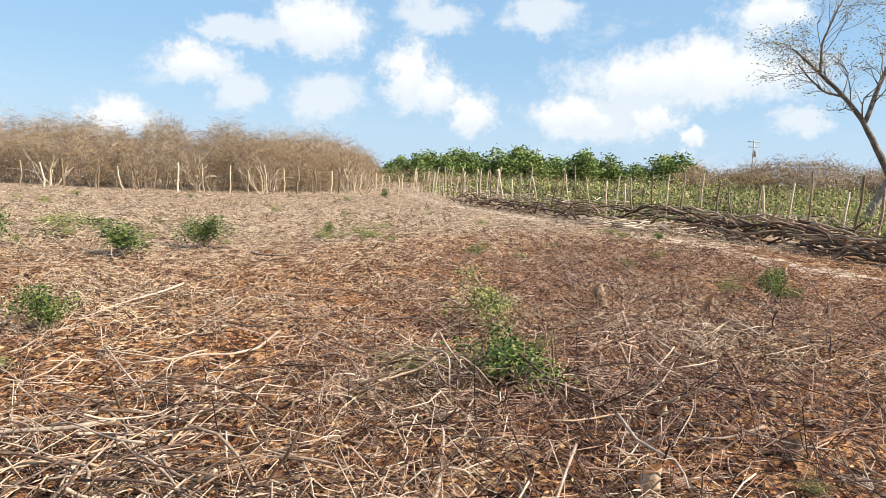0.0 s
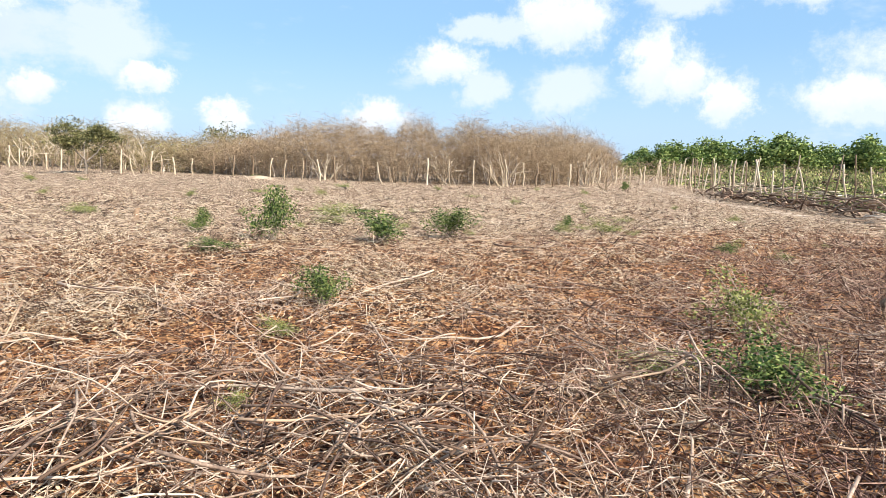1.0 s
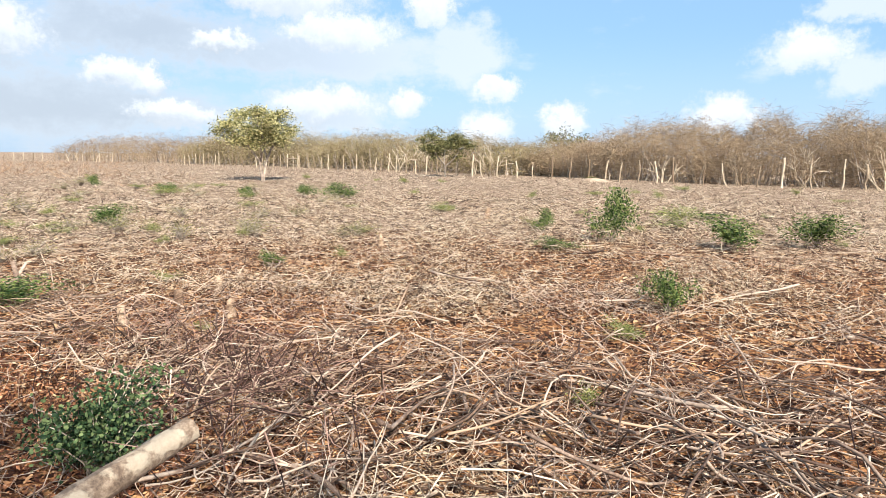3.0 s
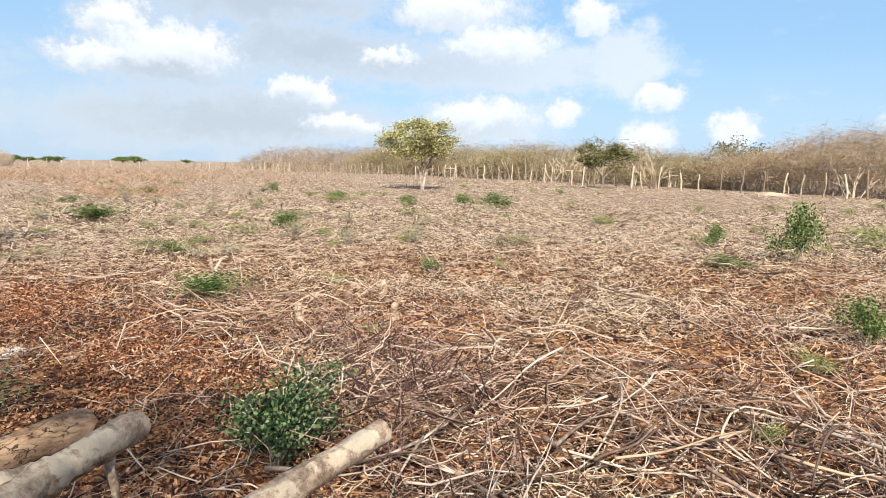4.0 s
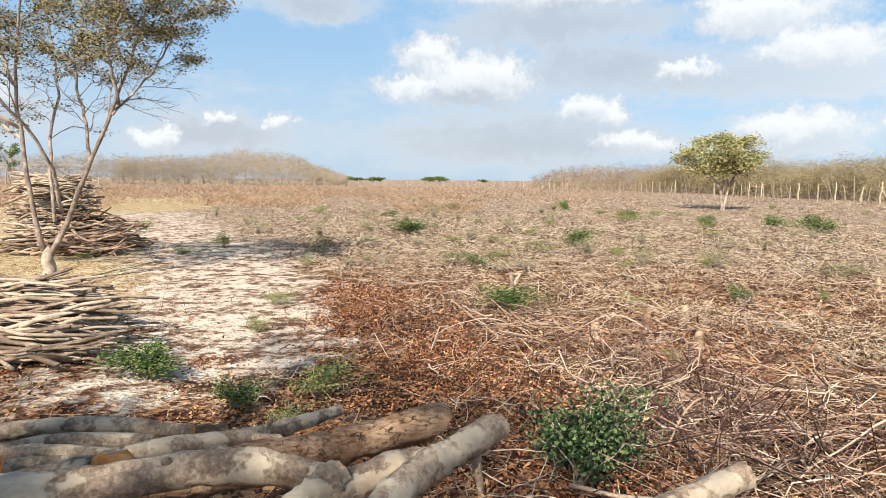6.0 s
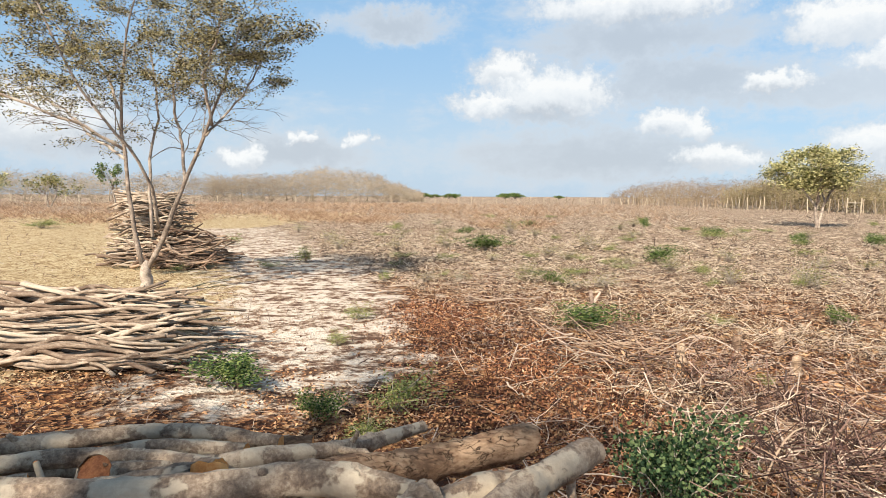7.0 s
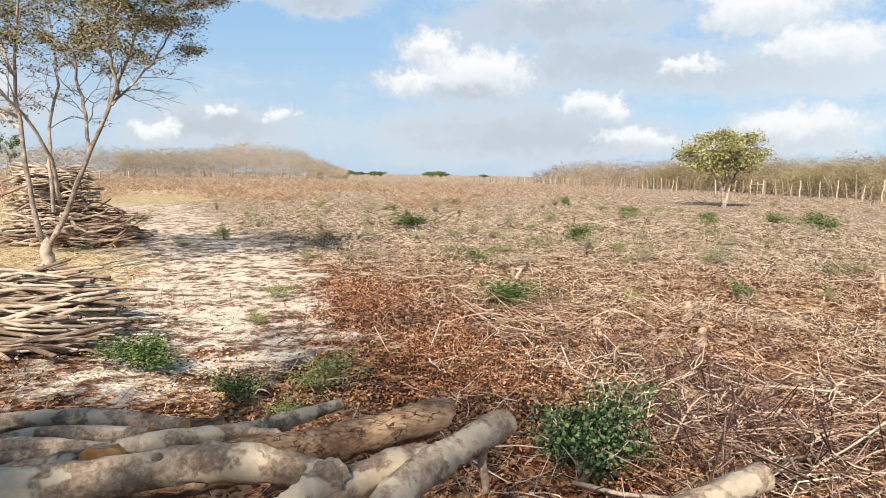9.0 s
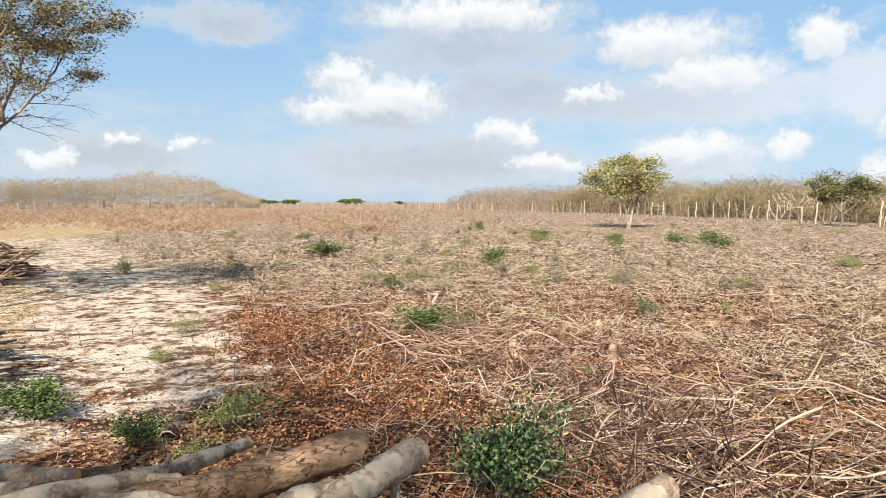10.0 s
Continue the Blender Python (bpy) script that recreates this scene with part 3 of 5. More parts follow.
# ---- dry thickets ----
def thicket(name, line, depth, tall, n, thick, label, leafy=0.0, material=None, leaf_mat=None, ragged=1.0):
    """A strip of leafless scrub behind a line: stems and fine twigs. tall: heights at the line's points."""
    pts = np.array(line, float)
    seg = np.hypot(*np.diff(pts, axis=0).T)
    s = np.concatenate([[0], np.cumsum(seg)])
    d = rng.uniform(0, s[-1], n)
    base = np.stack([np.interp(d, s, pts[:, 0]), np.interp(d, s, pts[:, 1])], -1)
    nx = np.stack([np.interp(d, s, np.gradient(pts[:, 0])), np.interp(d, s, np.gradient(pts[:, 1]))], -1)
    nx /= np.linalg.norm(nx, axis=1, keepdims=True)
    nx = np.stack([-nx[:, 1], nx[:, 0]], -1)
    back = rng.uniform(0, 1, n) ** 1.3
    xy = base + nx * (back * depth)[:, None]
    bushy = 0.78 + ragged * (0.11 * np.sin(d * 0.7 + 2 * np.sin(d * 0.27)) + 0.08 * np.sin(d * 2.3 + back * 9) + 0.035 * rng.normal(size=n))
    top = np.interp(d, s, tall) * np.clip(bushy, 0.4, 1.15) * (0.62 + 0.38 * np.clip(back * 3, 0, 1))
    z = top * rng.uniform(0.0, 1, n) ** 0.47 * rng.uniform(0.78, 1.0, n) - 0.3
    L = rng.uniform(0.3, 0.85, n) * (thick / 0.02) ** 0.5
    k = 2
    P = np.zeros((n, k, 3))
    head = rng.uniform(0, 2 * np.pi, n)
    steep = rng.uniform(-0.4, 1.15, n)
    t = np.linspace(0, 1, k)
    out = np.cos(steep)[:, None] * L[:, None] * t
    P[:, :, 0] = xy[:, :1] + np.cos(head)[:, None] * out
    P[:, :, 1] = xy[:, 1:] + np.sin(head)[:, None] * out
    P[:, :, 2] = z[:, None] + np.sin(steep)[:, None] * L[:, None] * (t - 0.25 * t * t)
    P[:, 1, 2] = np.minimum(P[:, 1, 2], np.maximum(top, z + 0.1))
    R = (thick * rng.uniform(0.4, 1.0, n) * (1.15 - 0.7 * np.clip(z / np.maximum(top, 0.5), 0, 1)))[:, None] * np.array([1.0, 0.4])
    v, g = tubes(P, R, 3, caps=False)
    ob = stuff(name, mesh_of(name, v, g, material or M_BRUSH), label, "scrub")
    m = n // (900 if material is M_HAZED_WOODS else 110)
    pick = rng.choice(n, m, replace=False)
    Q = np.zeros((m, 4, 3))
    t = np.linspace(0, 1, 4)
    Q[:, :, :2] = xy[pick][:, None] + (rng.normal(size=(m, 1, 2)) * 0.5) * t[None, :, None] + rng.normal(size=(m, 4, 2)) * 0.06
    Q[:, :, 2] = t * (top[pick] * rng.uniform(0.45, 0.85, m))[:, None] - 0.05
    v, g = tubes(Q, thick * np.linspace(2.2, 0.7, 4)[None] * rng.uniform(0.6, 1.3, m)[:, None], 4, caps=False)
    part("stem", mesh_of(name + "_stem", v, g, M_HAZED_WOODS if material is M_HAZED_WOODS else M_TREE), ob)
    if leafy:
        m = int(n * leafy)
        pick = rng.integers(0, n, m)
        pick = pick[z[pick] < 0.72 * top[pick]]
        m = len(pick)
        v, g = blades(P[pick, 1] + rng.normal(size=(m, 3)) * 0.12, 0.14 * (thick / 0.02) ** 0.5, simple=True)
        part("foliage", mesh_of(name + "_leaf", v, g, leaf_mat or M_OLIVE, False), ob)
    return ob


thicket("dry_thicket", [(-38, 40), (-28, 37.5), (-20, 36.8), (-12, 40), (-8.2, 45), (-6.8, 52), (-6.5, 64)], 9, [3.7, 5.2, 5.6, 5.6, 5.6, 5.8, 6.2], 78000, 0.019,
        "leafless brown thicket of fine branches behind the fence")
thicket("mixed_thicket", [(-105, 33), (-80, 37), (-60, 38), (-46, 39), (-34, 40)], 10, [5.9, 5.9, 5.4, 4.6, 3.8], 46000, 0.032,
        "dry scrub with some olive leaves behind the fence", 0.25, material=M_SCRUB)
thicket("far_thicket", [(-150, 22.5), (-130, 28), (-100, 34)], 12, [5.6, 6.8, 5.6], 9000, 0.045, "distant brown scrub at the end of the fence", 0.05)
thicket("west_thicket", [(-148.6, -71.8), (-153.9, -59.7), (-156, -53.7), (-158.4, -46.3), (-160.2, -39.6), (-161.8, -32.6), (-163.5, -21.8)], 24, [9.2, 9.4, 10.6, 12.8, 12.6, 9.6, 3.6], 16000, 0.085,
        "distant rounded mass of dry brown woodland", 0.02, ragged=0.35, material=M_HAZED_WOODS)
thicket("southwest_thicket", [(-118, -126), (-127, -113), (-141, -95), (-149, -72)], 18, [9.6, 9.6, 9.6, 9.4], 10000, 0.085, "distant low dry woodland", 0.05, ragged=0.5, material=M_HAZED_WOODS)
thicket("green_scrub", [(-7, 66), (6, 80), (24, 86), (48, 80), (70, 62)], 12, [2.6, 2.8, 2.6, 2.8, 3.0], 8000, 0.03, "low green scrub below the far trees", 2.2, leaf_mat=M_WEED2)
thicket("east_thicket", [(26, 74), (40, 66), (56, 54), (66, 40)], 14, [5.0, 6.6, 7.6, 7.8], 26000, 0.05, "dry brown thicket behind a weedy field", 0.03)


# ---- litter of the cleared field ----
def strewn(n, r0, r1, heap=0.0, bare=0.1, bed=True):
    """Places about the walk, ever thinner with distance, kept off the tracks; with a height for those lying on a heap."""
    b, r = np.radians(rng.uniform(-44, 140, n)), r0 * (r1 / r0) ** rng.uniform(0, 1, n)
    behind = rng.uniform(size=n) < 0.12
    b[behind] = rng.uniform(2.4, 5.6, behind.sum())
    x, y = -0.3 - np.sin(b) * r, np.cos(b) * r - 0.2
    clear = np.maximum(sandy(x, y), turfy(x, y) * 1.1 * (r < 40))
    ok = in_field(x, y) & (rng.uniform(size=n) < np.clip(1.45 - clear * 2.4, bare, 1))
    if bed:
        ok &= rng.uniform(size=n) > 0.62 * np.exp(-(off_line(x, y, LEAF_BED) / 0.8) ** 4)
    ok &= ~((x > -5.8) & (x < -1.0) & (y < -0.35) & (y > -4.6) & (rng.uniform(size=n) < 0.88))
    ok &= np.hypot(x + 3.52, y - 0.47) > 0.24
    ok &= ~((x > -2.6) & (x < -0.7) & (y > -3) & (y < -0.3))
    x, y = x[ok], y[ok]
    lump = np.clip(np.sin(1.3 * x + 1.7 * np.sin(0.9 * y)) * np.sin(1.1 * y + 1.3 * np.sin(0.7 * x)) + 0.25, 0, 1)
    keep = rng.uniform(size=len(x)) < 0.45 + 0.55 * lump
    x, y, lump = x[keep], y[keep], lump[keep]
    z = gz(x, y) + rng.uniform(0, 1, len(x)) ** 1.5 * heap * (0.35 + 0.65 * lump)
    return np.stack([x, y], -1), z


def litter_sticks(name, n, r0, r1, length, radius, heap, bend, tilt, sides, material, label, k=4, bare=0.1, grow_from=0.0):
    xy, z = strewn(n, r0, r1, heap, bare)
    m = len(xy)
    L = rng.uniform(*length, m) * rng.choice([0.6, 1.0, 1.5], m, p=[0.4, 0.4, 0.2])
    R = np.exp(rng.uniform(np.log(radius[0]), np.log(radius[1]), m))
    if grow_from:  # slighter sticks are lost from sight farther out
        R *= np.clip(np.hypot(xy[:, 0], xy[:, 1]) / grow_from, 0.75, 2.2)
    swirl = rng.uniform(0, 6.283, m)
    P = laid(bent(m, L, bend, k), xy, swirl, rng.normal(size=m) * tilt, z + R)
    floor_z = gz(P[:, :, 0], P[:, :, 1])
    P[:, :, 2] = np.maximum(P[:, :, 2], floor_z + R[:, None] * 0.6)
    v, g = tubes(P, R[:, None] * np.linspace(1.0, 0.5, k), sides, caps=k > 3)
    stuff(name, mesh_of(name, v, g, material), label, "brushwood")


litter_sticks("near_brushwood", 25000, 1.5, 8.5, (0.14, 0.6), (0.0012, 0.0058), 0.26, 0.36, 0.32, 4, M_STICK, "grey-brown cut branches strewn thickly over the soil", 6, 0.04)
litter_sticks("mid_brushwood", 56000, 6, 24, (0.08, 0.32), (0.002, 0.0058), 0.26, 0.34, 0.36, 3, M_STICK, "pale cut branches strewn over the field", 4, 0.03, 9.0)
litter_sticks("far_brushwood", 28000, 18, 62, (0.12, 0.42), (0.004, 0.0085), 0.24, 0.2, 0.3, 3, M_STICK, "dry cut branches far across the field", 3, 0.04, 24.0)
litter_sticks("near_twigs", 60000, 1.4, 9, (0.05, 0.28), (0.0009, 0.0022), 0.20, 0.2, 0.40, 3, M_TWIG, "fine dry twigs and straw over the soil", 2, 0.12)
litter_sticks("mid_twigs", 46000, 7, 30, (0.08, 0.3), (0.0016, 0.0034), 0.24, 0.14, 0.55, 3, M_TWIG, "fine dry twigs among the cut branches", 2, 0.08, 10.0)


def dry_weeds(name, n, r0, r1, tall, thick, label, stalks=3):
    """Dead weeds: a few stalks fanning from one root."""
    xy, z = strewn(n, r0, r1, 0.0)
    xy, z = np.repeat(xy, stalks, axis=0), np.repeat(z, stalks)
    m = len(xy)
    far = np.hypot(xy[:, 0], xy[:, 1])
    L = rng.uniform(*tall, m) * (0.6 + 0.8 * np.clip(np.sin(0.9 * xy[:, 0] + 1.3 * np.sin(0.6 * xy[:, 1])) * np.sin(0.8 * xy[:, 1] + 1), 0, 1))
    t = np.linspace(0, 1, 3)
    lean = rng.normal(size=(m, 2)) * 0.5
    P = np.zeros((m, 3, 3))
    P[:, :, :2] = xy[:, None] + lean[:, None] * (L[:, None] * t * t)[:, :, None]
    P[:, :, 2] = z[:, None] - 0.01 + L[:, None] * t
    v, g = tubes(P, (thick * rng.uniform(0.6, 1.2, m) * np.clip(far / r0 / 1.6, 0.8, 2.5))[:, None] * np.array([1, 0.8, 0.4]), 3, caps=False)
    stuff(name, mesh_of(name, v, g, M_WEED_DRY), label, "dry weeds")


M_WEED_DRY = mat("dead_weed_stalk", ramp3((0.06, 0.032, 0.026), (0.25, 0.155, 0.118), (0.50, 0.37, 0.28)), 1.5, 0.8, 0.2, vary=0.45)
dry_weeds("near_dry_weeds", 1500, 2.6, 10, (0.06, 0.30), 0.0018, "thin dry stalks standing among the litter")
dry_weeds("mid_dry_weeds", 11000, 8, 30, (0.07, 0.30), 0.0028, "dry pinkish-brown weed stalks")
dry_weeds("far_dry_weeds", 15000, 22, 150, (0.07, 0.30), 0.0065, "distant haze of dry weed stalks")


def rusty_weeds():
    """Low reddish-brown dead weeds along the far side of the field."""
    n = 34000
    b, r = np.radians(rng.uniform(72, 134, n)), 30 * (120 / 30) ** rng.uniform(0, 1, n)
    x, y = -np.sin(b) * r, np.cos(b) * r
    clump = np.sin(0.33 * x + np.sin(0.21 * y)) * np.sin(0.27 * y + 1.2) + 0.35 * rng.normal(size=n)
    ok = (clump > 0.25 + 0.3 * rng.normal(size=n)) & in_field(x, y) & (r > 36 + 10 * np.sin(b * 23))
    ok &= rng.uniform(size=n) < np.clip((np.degrees(b) - 72) / 28, 0.05, 1)
    x, y, r = x[ok], y[ok], r[ok]
    m = len(x)
    L = rng.uniform(0.15, 0.6, m)
    P = np.zeros((m, 3, 3))
    t = np.linspace(0, 1, 3)
    P[:, :, :2] = np.stack([x, y], -1)[:, None] + (rng.normal(size=(m, 2)) * 1.1)[:, None] * (L[:, None] * t)[:, :, None]
    P[:, :, 2] = gz(x, y)[:, None] - 0.02 + L[:, None] * t
    v, g = tubes(P, (0.006 + 0.00022 * r)[:, None] * np.array([1, 0.8, 0.4]), 3, caps=False)
    stuff("rusty_dry_weeds", mesh_of("rusty_dry_weeds", v, g, M_RUST), "rust-brown dead weeds standing across the field", "dry weeds")


M_RUST = mat("rusty_stalk", ramp3((0.17, 0.095, 0.058), (0.33, 0.205, 0.13), (0.47, 0.335, 0.225)), 2, 0.8, 0.2, vary=0.4)
rusty_weeds()


def dry_leaves(name, n, r0, r1, size, label):
    xy, z = strewn(n, r0, r1, 0.10, 0.05, False)
    v, g = blades(np.column_stack([xy, z + 0.012]), size, 0.42, 0.5, 0.6)
    v[:, 2] = np.maximum(v[:, 2], gz(v[:, 0], v[:, 1]) + 0.003)
    stuff(name, mesh_of(name, v, g, M_LEAF_DRY, False), label, "dead leaves")


dry_leaves("near_dead_leaves", 84000, 1.3, 9, 0.033, "fallen reddish-brown dry leaves on the soil")
dry_leaves("mid_dead_leaves", 32000, 6, 22, 0.055, "fallen dry leaves among the brushwood")


def leaf_bed():
    """Deep orange-brown leaves along the edge of the sandy track."""
    n = 19000
    line = np.array(LEAF_BED)
    x = rng.uniform(line[0, 0], line[-1, 0], n) + rng.normal(size=n) * 0.2
    y = np.interp(x, line[:, 0], line[:, 1]) + rng.normal(size=n) * (0.3 + 0.06 * (x + 10))
    z = gz(x, y) + 0.006 + rng.uniform(0, 0.05, n) * np.exp(-rng.uniform(0, 2, n))
    v, g = blades(np.column_stack([x, y, z]), 0.029, 0.45, 0.7, 0.6)
    v[:, 2] = np.maximum(v[:, 2], gz(v[:, 0], v[:, 1]) + 0.003)
    stuff("orange_leaf_litter", mesh_of("orange_leaf_litter", v, g, M_LEAF_RED, False), "orange-brown fallen leaves along the sandy track", "dead leaves")


M_LEAF_RED = mat("orange_dry_leaf", ramp3((0.065, 0.022, 0.013), (0.215, 0.083, 0.043), (0.40, 0.19, 0.095)), 9, 0.65, 0.2, vary=0.5, through_light=0.15)
leaf_bed()


def track_litter():
    """Brown leaves and bits of bark lying in drifts on the sandy track."""
    n = 52000
    x, y = rng.uniform(-10.5, -2.4, n), rng.uniform(-5.2, 0.2, n)
    drift = np.sin(2.1 * x + 1.6 * np.sin(1.3 * y)) + np.sin(2.7 * y + 1.4 * np.sin(1.9 * x + 1)) + 0.7 * np.sin(6.3 * x + 2) * np.sin(5.1 * y) + rng.normal(size=n) * 0.35
    ok = (drift > 0.55 + 0.35 * np.clip(-x - 5.6, -1.2, 0) + 0.75 * np.clip(-x - 5.6, 0, 3)) & (rng.uniform(size=n) < 0.75)
    x, y = x[ok], y[ok]
    v, g = blades(np.column_stack([x, y, gz(x, y) + 0.012]), 0.034, 0.5, 0.4, 0.5, simple=True)
    v[:, 2] = np.maximum(v[:, 2], gz(v[:, 0], v[:, 1]) + 0.003)
    stuff("track_leaf_litter", mesh_of("track_leaf_litter", v, g, M_LEAF_DRY, False), "brown leaves and bark crumbs drifted on pale sand", "dead leaves")


track_litter()


def twig_thatch():
    """Dark reddish twiggy brush lying in loose heaps on the east side of the field."""
    n = 6000
    x, y = rng.normal(size=n) * 1.9 + 2.4, rng.normal(size=n) * 3.2 + 8.2
    x += (y - 8.2) * -0.15
    near = rng.uniform(size=n) < 0.25
    x[near], y[near] = rng.normal(size=near.sum()) * 0.8 + 1.0, rng.normal(size=near.sum()) * 0.8 + 4.3
    out = rng.uniform(size=n) < 0.3
    x[out], y[out] = rng.normal(size=out.sum()) * 1.8 + 4.6, rng.normal(size=out.sum()) * 3.0 + 12.5
    west = rng.uniform(size=n) < 0.11
    x[west], y[west] = rng.normal(size=west.sum()) * 0.9 - 4.5, rng.normal(size=west.sum()) * 0.45 + 1.5
    ok = in_field(x, y) & (sandy(x, y) < 0.45) & ((y > 2.2) | (x < -2.5))
    x, y = x[ok], y[ok]
    m = len(x)
    lump = np.clip(np.sin(1.7 * x + 1) * np.sin(1.3 * y), 0, 1)
    L = rng.uniform(0.2, 0.7, m)
    P = laid(bent(m, L, 0.2, 3), np.column_stack([x, y]), rng.uniform(0, 6.28, m), rng.normal(size=m) * 0.55, gz(x, y) + 0.03 + rng.uniform(0, 1, m) * (0.08 + 0.26 * lump))
    P[:, :, 2] = np.maximum(P[:, :, 2], gz(P[:, :, 0], P[:, :, 1]) + 0.004)
    v, g = tubes(P, rng.uniform(0.0022, 0.0056, m)[:, None] * np.array([1, 0.8, 0.5]), 3, caps=False)
    stuff("dark_twig_brush", mesh_of("dark_twig_brush", v, g, M_TWIG_DARK), "dark purplish-brown twiggy brush heaped on the field", "brushwood")


M_TWIG_DARK = mat("dark_twig", ramp3((0.03, 0.014, 0.012), (0.12, 0.062, 0.05), (0.34, 0.22, 0.175)), 4, 0.8, 0.2, vary=0.4)
twig_thatch()


# ---- larger branches, stumps ----
def flowing(length, bend, k):
    """A single crooked but smooth line, bent and then eased at its joints."""
    P = bent(1, np.array([length]), bend, k)
    for _ in range(2):
        P[:, 1:-1] = (P[:, :-2] + 2 * P[:, 1:-1] + P[:, 2:]) / 4
    return P


def branch_model(k):
    """A forked dead branch about one metre long, lying along x."""
    ob = thing("fallen_branch", (0, 0, 0), "bleached forked dead branch lying on cut brushwood", "branch", "fallen branches")
    main = flowing(1.0, 0.30, 7)[0]
    main[:, 2] = np.abs(main[:, 2]) * 0.5 + 0.02
    r0 = rng.uniform(0.006, 0.012)
    v, g = tubes(main[None], (r0 * np.linspace(1.1, 0.4, 7))[None], 6)
    part("limb", mesh_of("limb", v, g, M_PALE), ob)
    for i in range(rng.integers(3, 7)):
        j = rng.integers(1, 6)
        a = rng.uniform(0.35, 0.9) * rng.choice([-1, 1])
        d = np.array([np.cos(a), np.sin(a), rng.uniform(-0.05, 0.45)])
        t = np.linspace(0, 1, 5)[:, None]
        q = main[j] + d * t * rng.uniform(0.2, 0.5) + np.cumsum(rng.normal(size=(5, 3)) * 0.014, axis=0) * t
        q[:, 2] = np.maximum(q[:, 2], 0.0)
        v, g = tubes(q[None], (r0 * rng.uniform(0.4, 0.65) * np.linspace(1, 0.35, 5))[None], 4)
        part("side_branch", mesh_of("side_branch", v, g, M_PALE), ob)
    return ob


BRANCHES = [branch_model(k) for k in range(9)]
b_rng = np.random.default_rng(21)
made = 0
while made < 150:
    b, r = math.radians(b_rng.uniform(-40, 112)), 2.3 * (16 / 2.3) ** b_rng.uniform()
    x, y = -0.3 - math.sin(b) * r, math.cos(b) * r
    if sandy(np.array(x), np.array(y)) > 0.4 or turfy(np.array(x), np.array(y)) > 0.4 or (x > -6.0 and y < 0.7) or not in_field(np.array(x), np.array(y)):
        continue
    s = b_rng.uniform(0.5, 1.35)
    m = pose(x, y, float(gz(x, y)) + b_rng.uniform(0.02, 0.12), b_rng.normal() * 6, b_rng.normal() * 5, b_rng.uniform(0, 360)) @ Matrix.Diagonal((s, s, s, 1))
    if made < 9:
        BRANCHES[made].matrix_basis = m
    else:
        copy_thing(BRANCHES[b_rng.integers(9)], m)
    made += 1


def brush_heap(x, y, spread, tall, n, seed, label):
    """A loose heap of thicker crooked branches."""
    rg = np.random.default_rng(seed)
    ob = thing("brush_heap", (x, y, float(gz(x, y))), label, "brush heap", "heaps of thicker branches")
    for k in range(n):
        L = rg.uniform(0.3, 1.15)
        line = flowing(L, 0.26, 10)
        u = rg.normal(size=2) * spread * 0.5
        line = laid(line, u[None], np.array([rg.uniform(0, 6.28)]), np.array([rg.normal() * 0.22]), np.array([0.03 + rg.uniform(0, tall) * math.exp(-(u @ u) / spread ** 2)]))
        line[:, :, 2] = np.maximum(line[:, :, 2], 0.012)
        v, g = tubes(line, (0.003 * math.exp(rg.uniform(0, 1.15)) * np.linspace(1.1, 0.45, 10))[None], 5)
        part("branch", mesh_of("branch", v, g, M_PALE if rg.uniform() < (0.35 if x < -2.4 else 0.78) else M_DARK), ob)


# dark branch wood; also stands for the shade on the pole spill
M_DARK = mat("dark_weathered_pole", ramp3((0.075, 0.046, 0.031), (0.20, 0.128, 0.09), (0.39, 0.28, 0.20)), 4, 0.8, 0.4, vary=0.35, by="object")
brush_heap(-6.45, 0.62, 0.9, 0.42, 70, 1, "dark heap of thicker branches beside the leaf litter")
brush_heap(-2.15, 2.85, 0.9, 0.26, 60, 2, "tangle of pale thicker branches on the field")
brush_heap(-3.8, 1.7, 0.9, 0.28, 46, 3, "tangle of thicker branches on the field")
brush_heap(-1.3, 2.75, 0.8, 0.25, 50, 4, "tangle of pale thicker branches on the field")
brush_heap(-0.2, 4.4, 0.9, 0.30, 70, 5, "tangle of grey thicker branches on the field")
brush_heap(-9.6, 14.0, 1.3, 0.3, 16, 6, "pale heap of branches out in the field")
brush_heap(-4.6, 2.7, 1.1, 0.26, 46, 7, "tangle of pale thicker branches on the field")
brush_heap(-19.5, 17.5, 1.4, 0.35, 14, 8, "pale heap of branches out in the field")
brush_heap(-1.5, 3.9, 0.9, 0.28, 46, 9, "tangle of grey thicker branches on the field")
brush_heap(1.5, 4.4, 0.9, 0.26, 40, 10, "tangle of thicker branches on the field")
brush_heap(3.7, 6.3, 1.0, 0.28, 40, 11, "tangle of thicker branches on the field")
brush_heap(-2.9, 2.3, 0.8, 0.24, 46, 12, "tangle of pale thicker branches on the field")


def stump(x, y, tall, r, pale=True):
    tall *= 0.75
    P = np.zeros((1, 5, 3))
    P[0, :, 2] = np.linspace(-0.05, tall, 5)
    P[0, :, :2] += np.cumsum(rng.normal(size=(5, 2)) * tall * 0.06, axis=0)
    v, g = tubes(P, (r * np.array([1.5, 1.15, 1.0, 0.95, 0.9]))[None], 8)
    v[-8:, 2] += (v[-8:, 0] - v[-8:, 0].mean()) * 0.8
    ob = thing("stump", (x, y, float(gz(x, y))), "small cut tree stump standing in dry litter", "stump", "stumps")
    part("trunk", mesh_of("stump", v, g, M_STUMP), ob)
    top = v[-8:] + (0, 0, 0.003)
    part("cut_face", mesh_of("cut_face", top, [np.arange(8)[None]], M_CUT, False), ob, "pale sawn face")


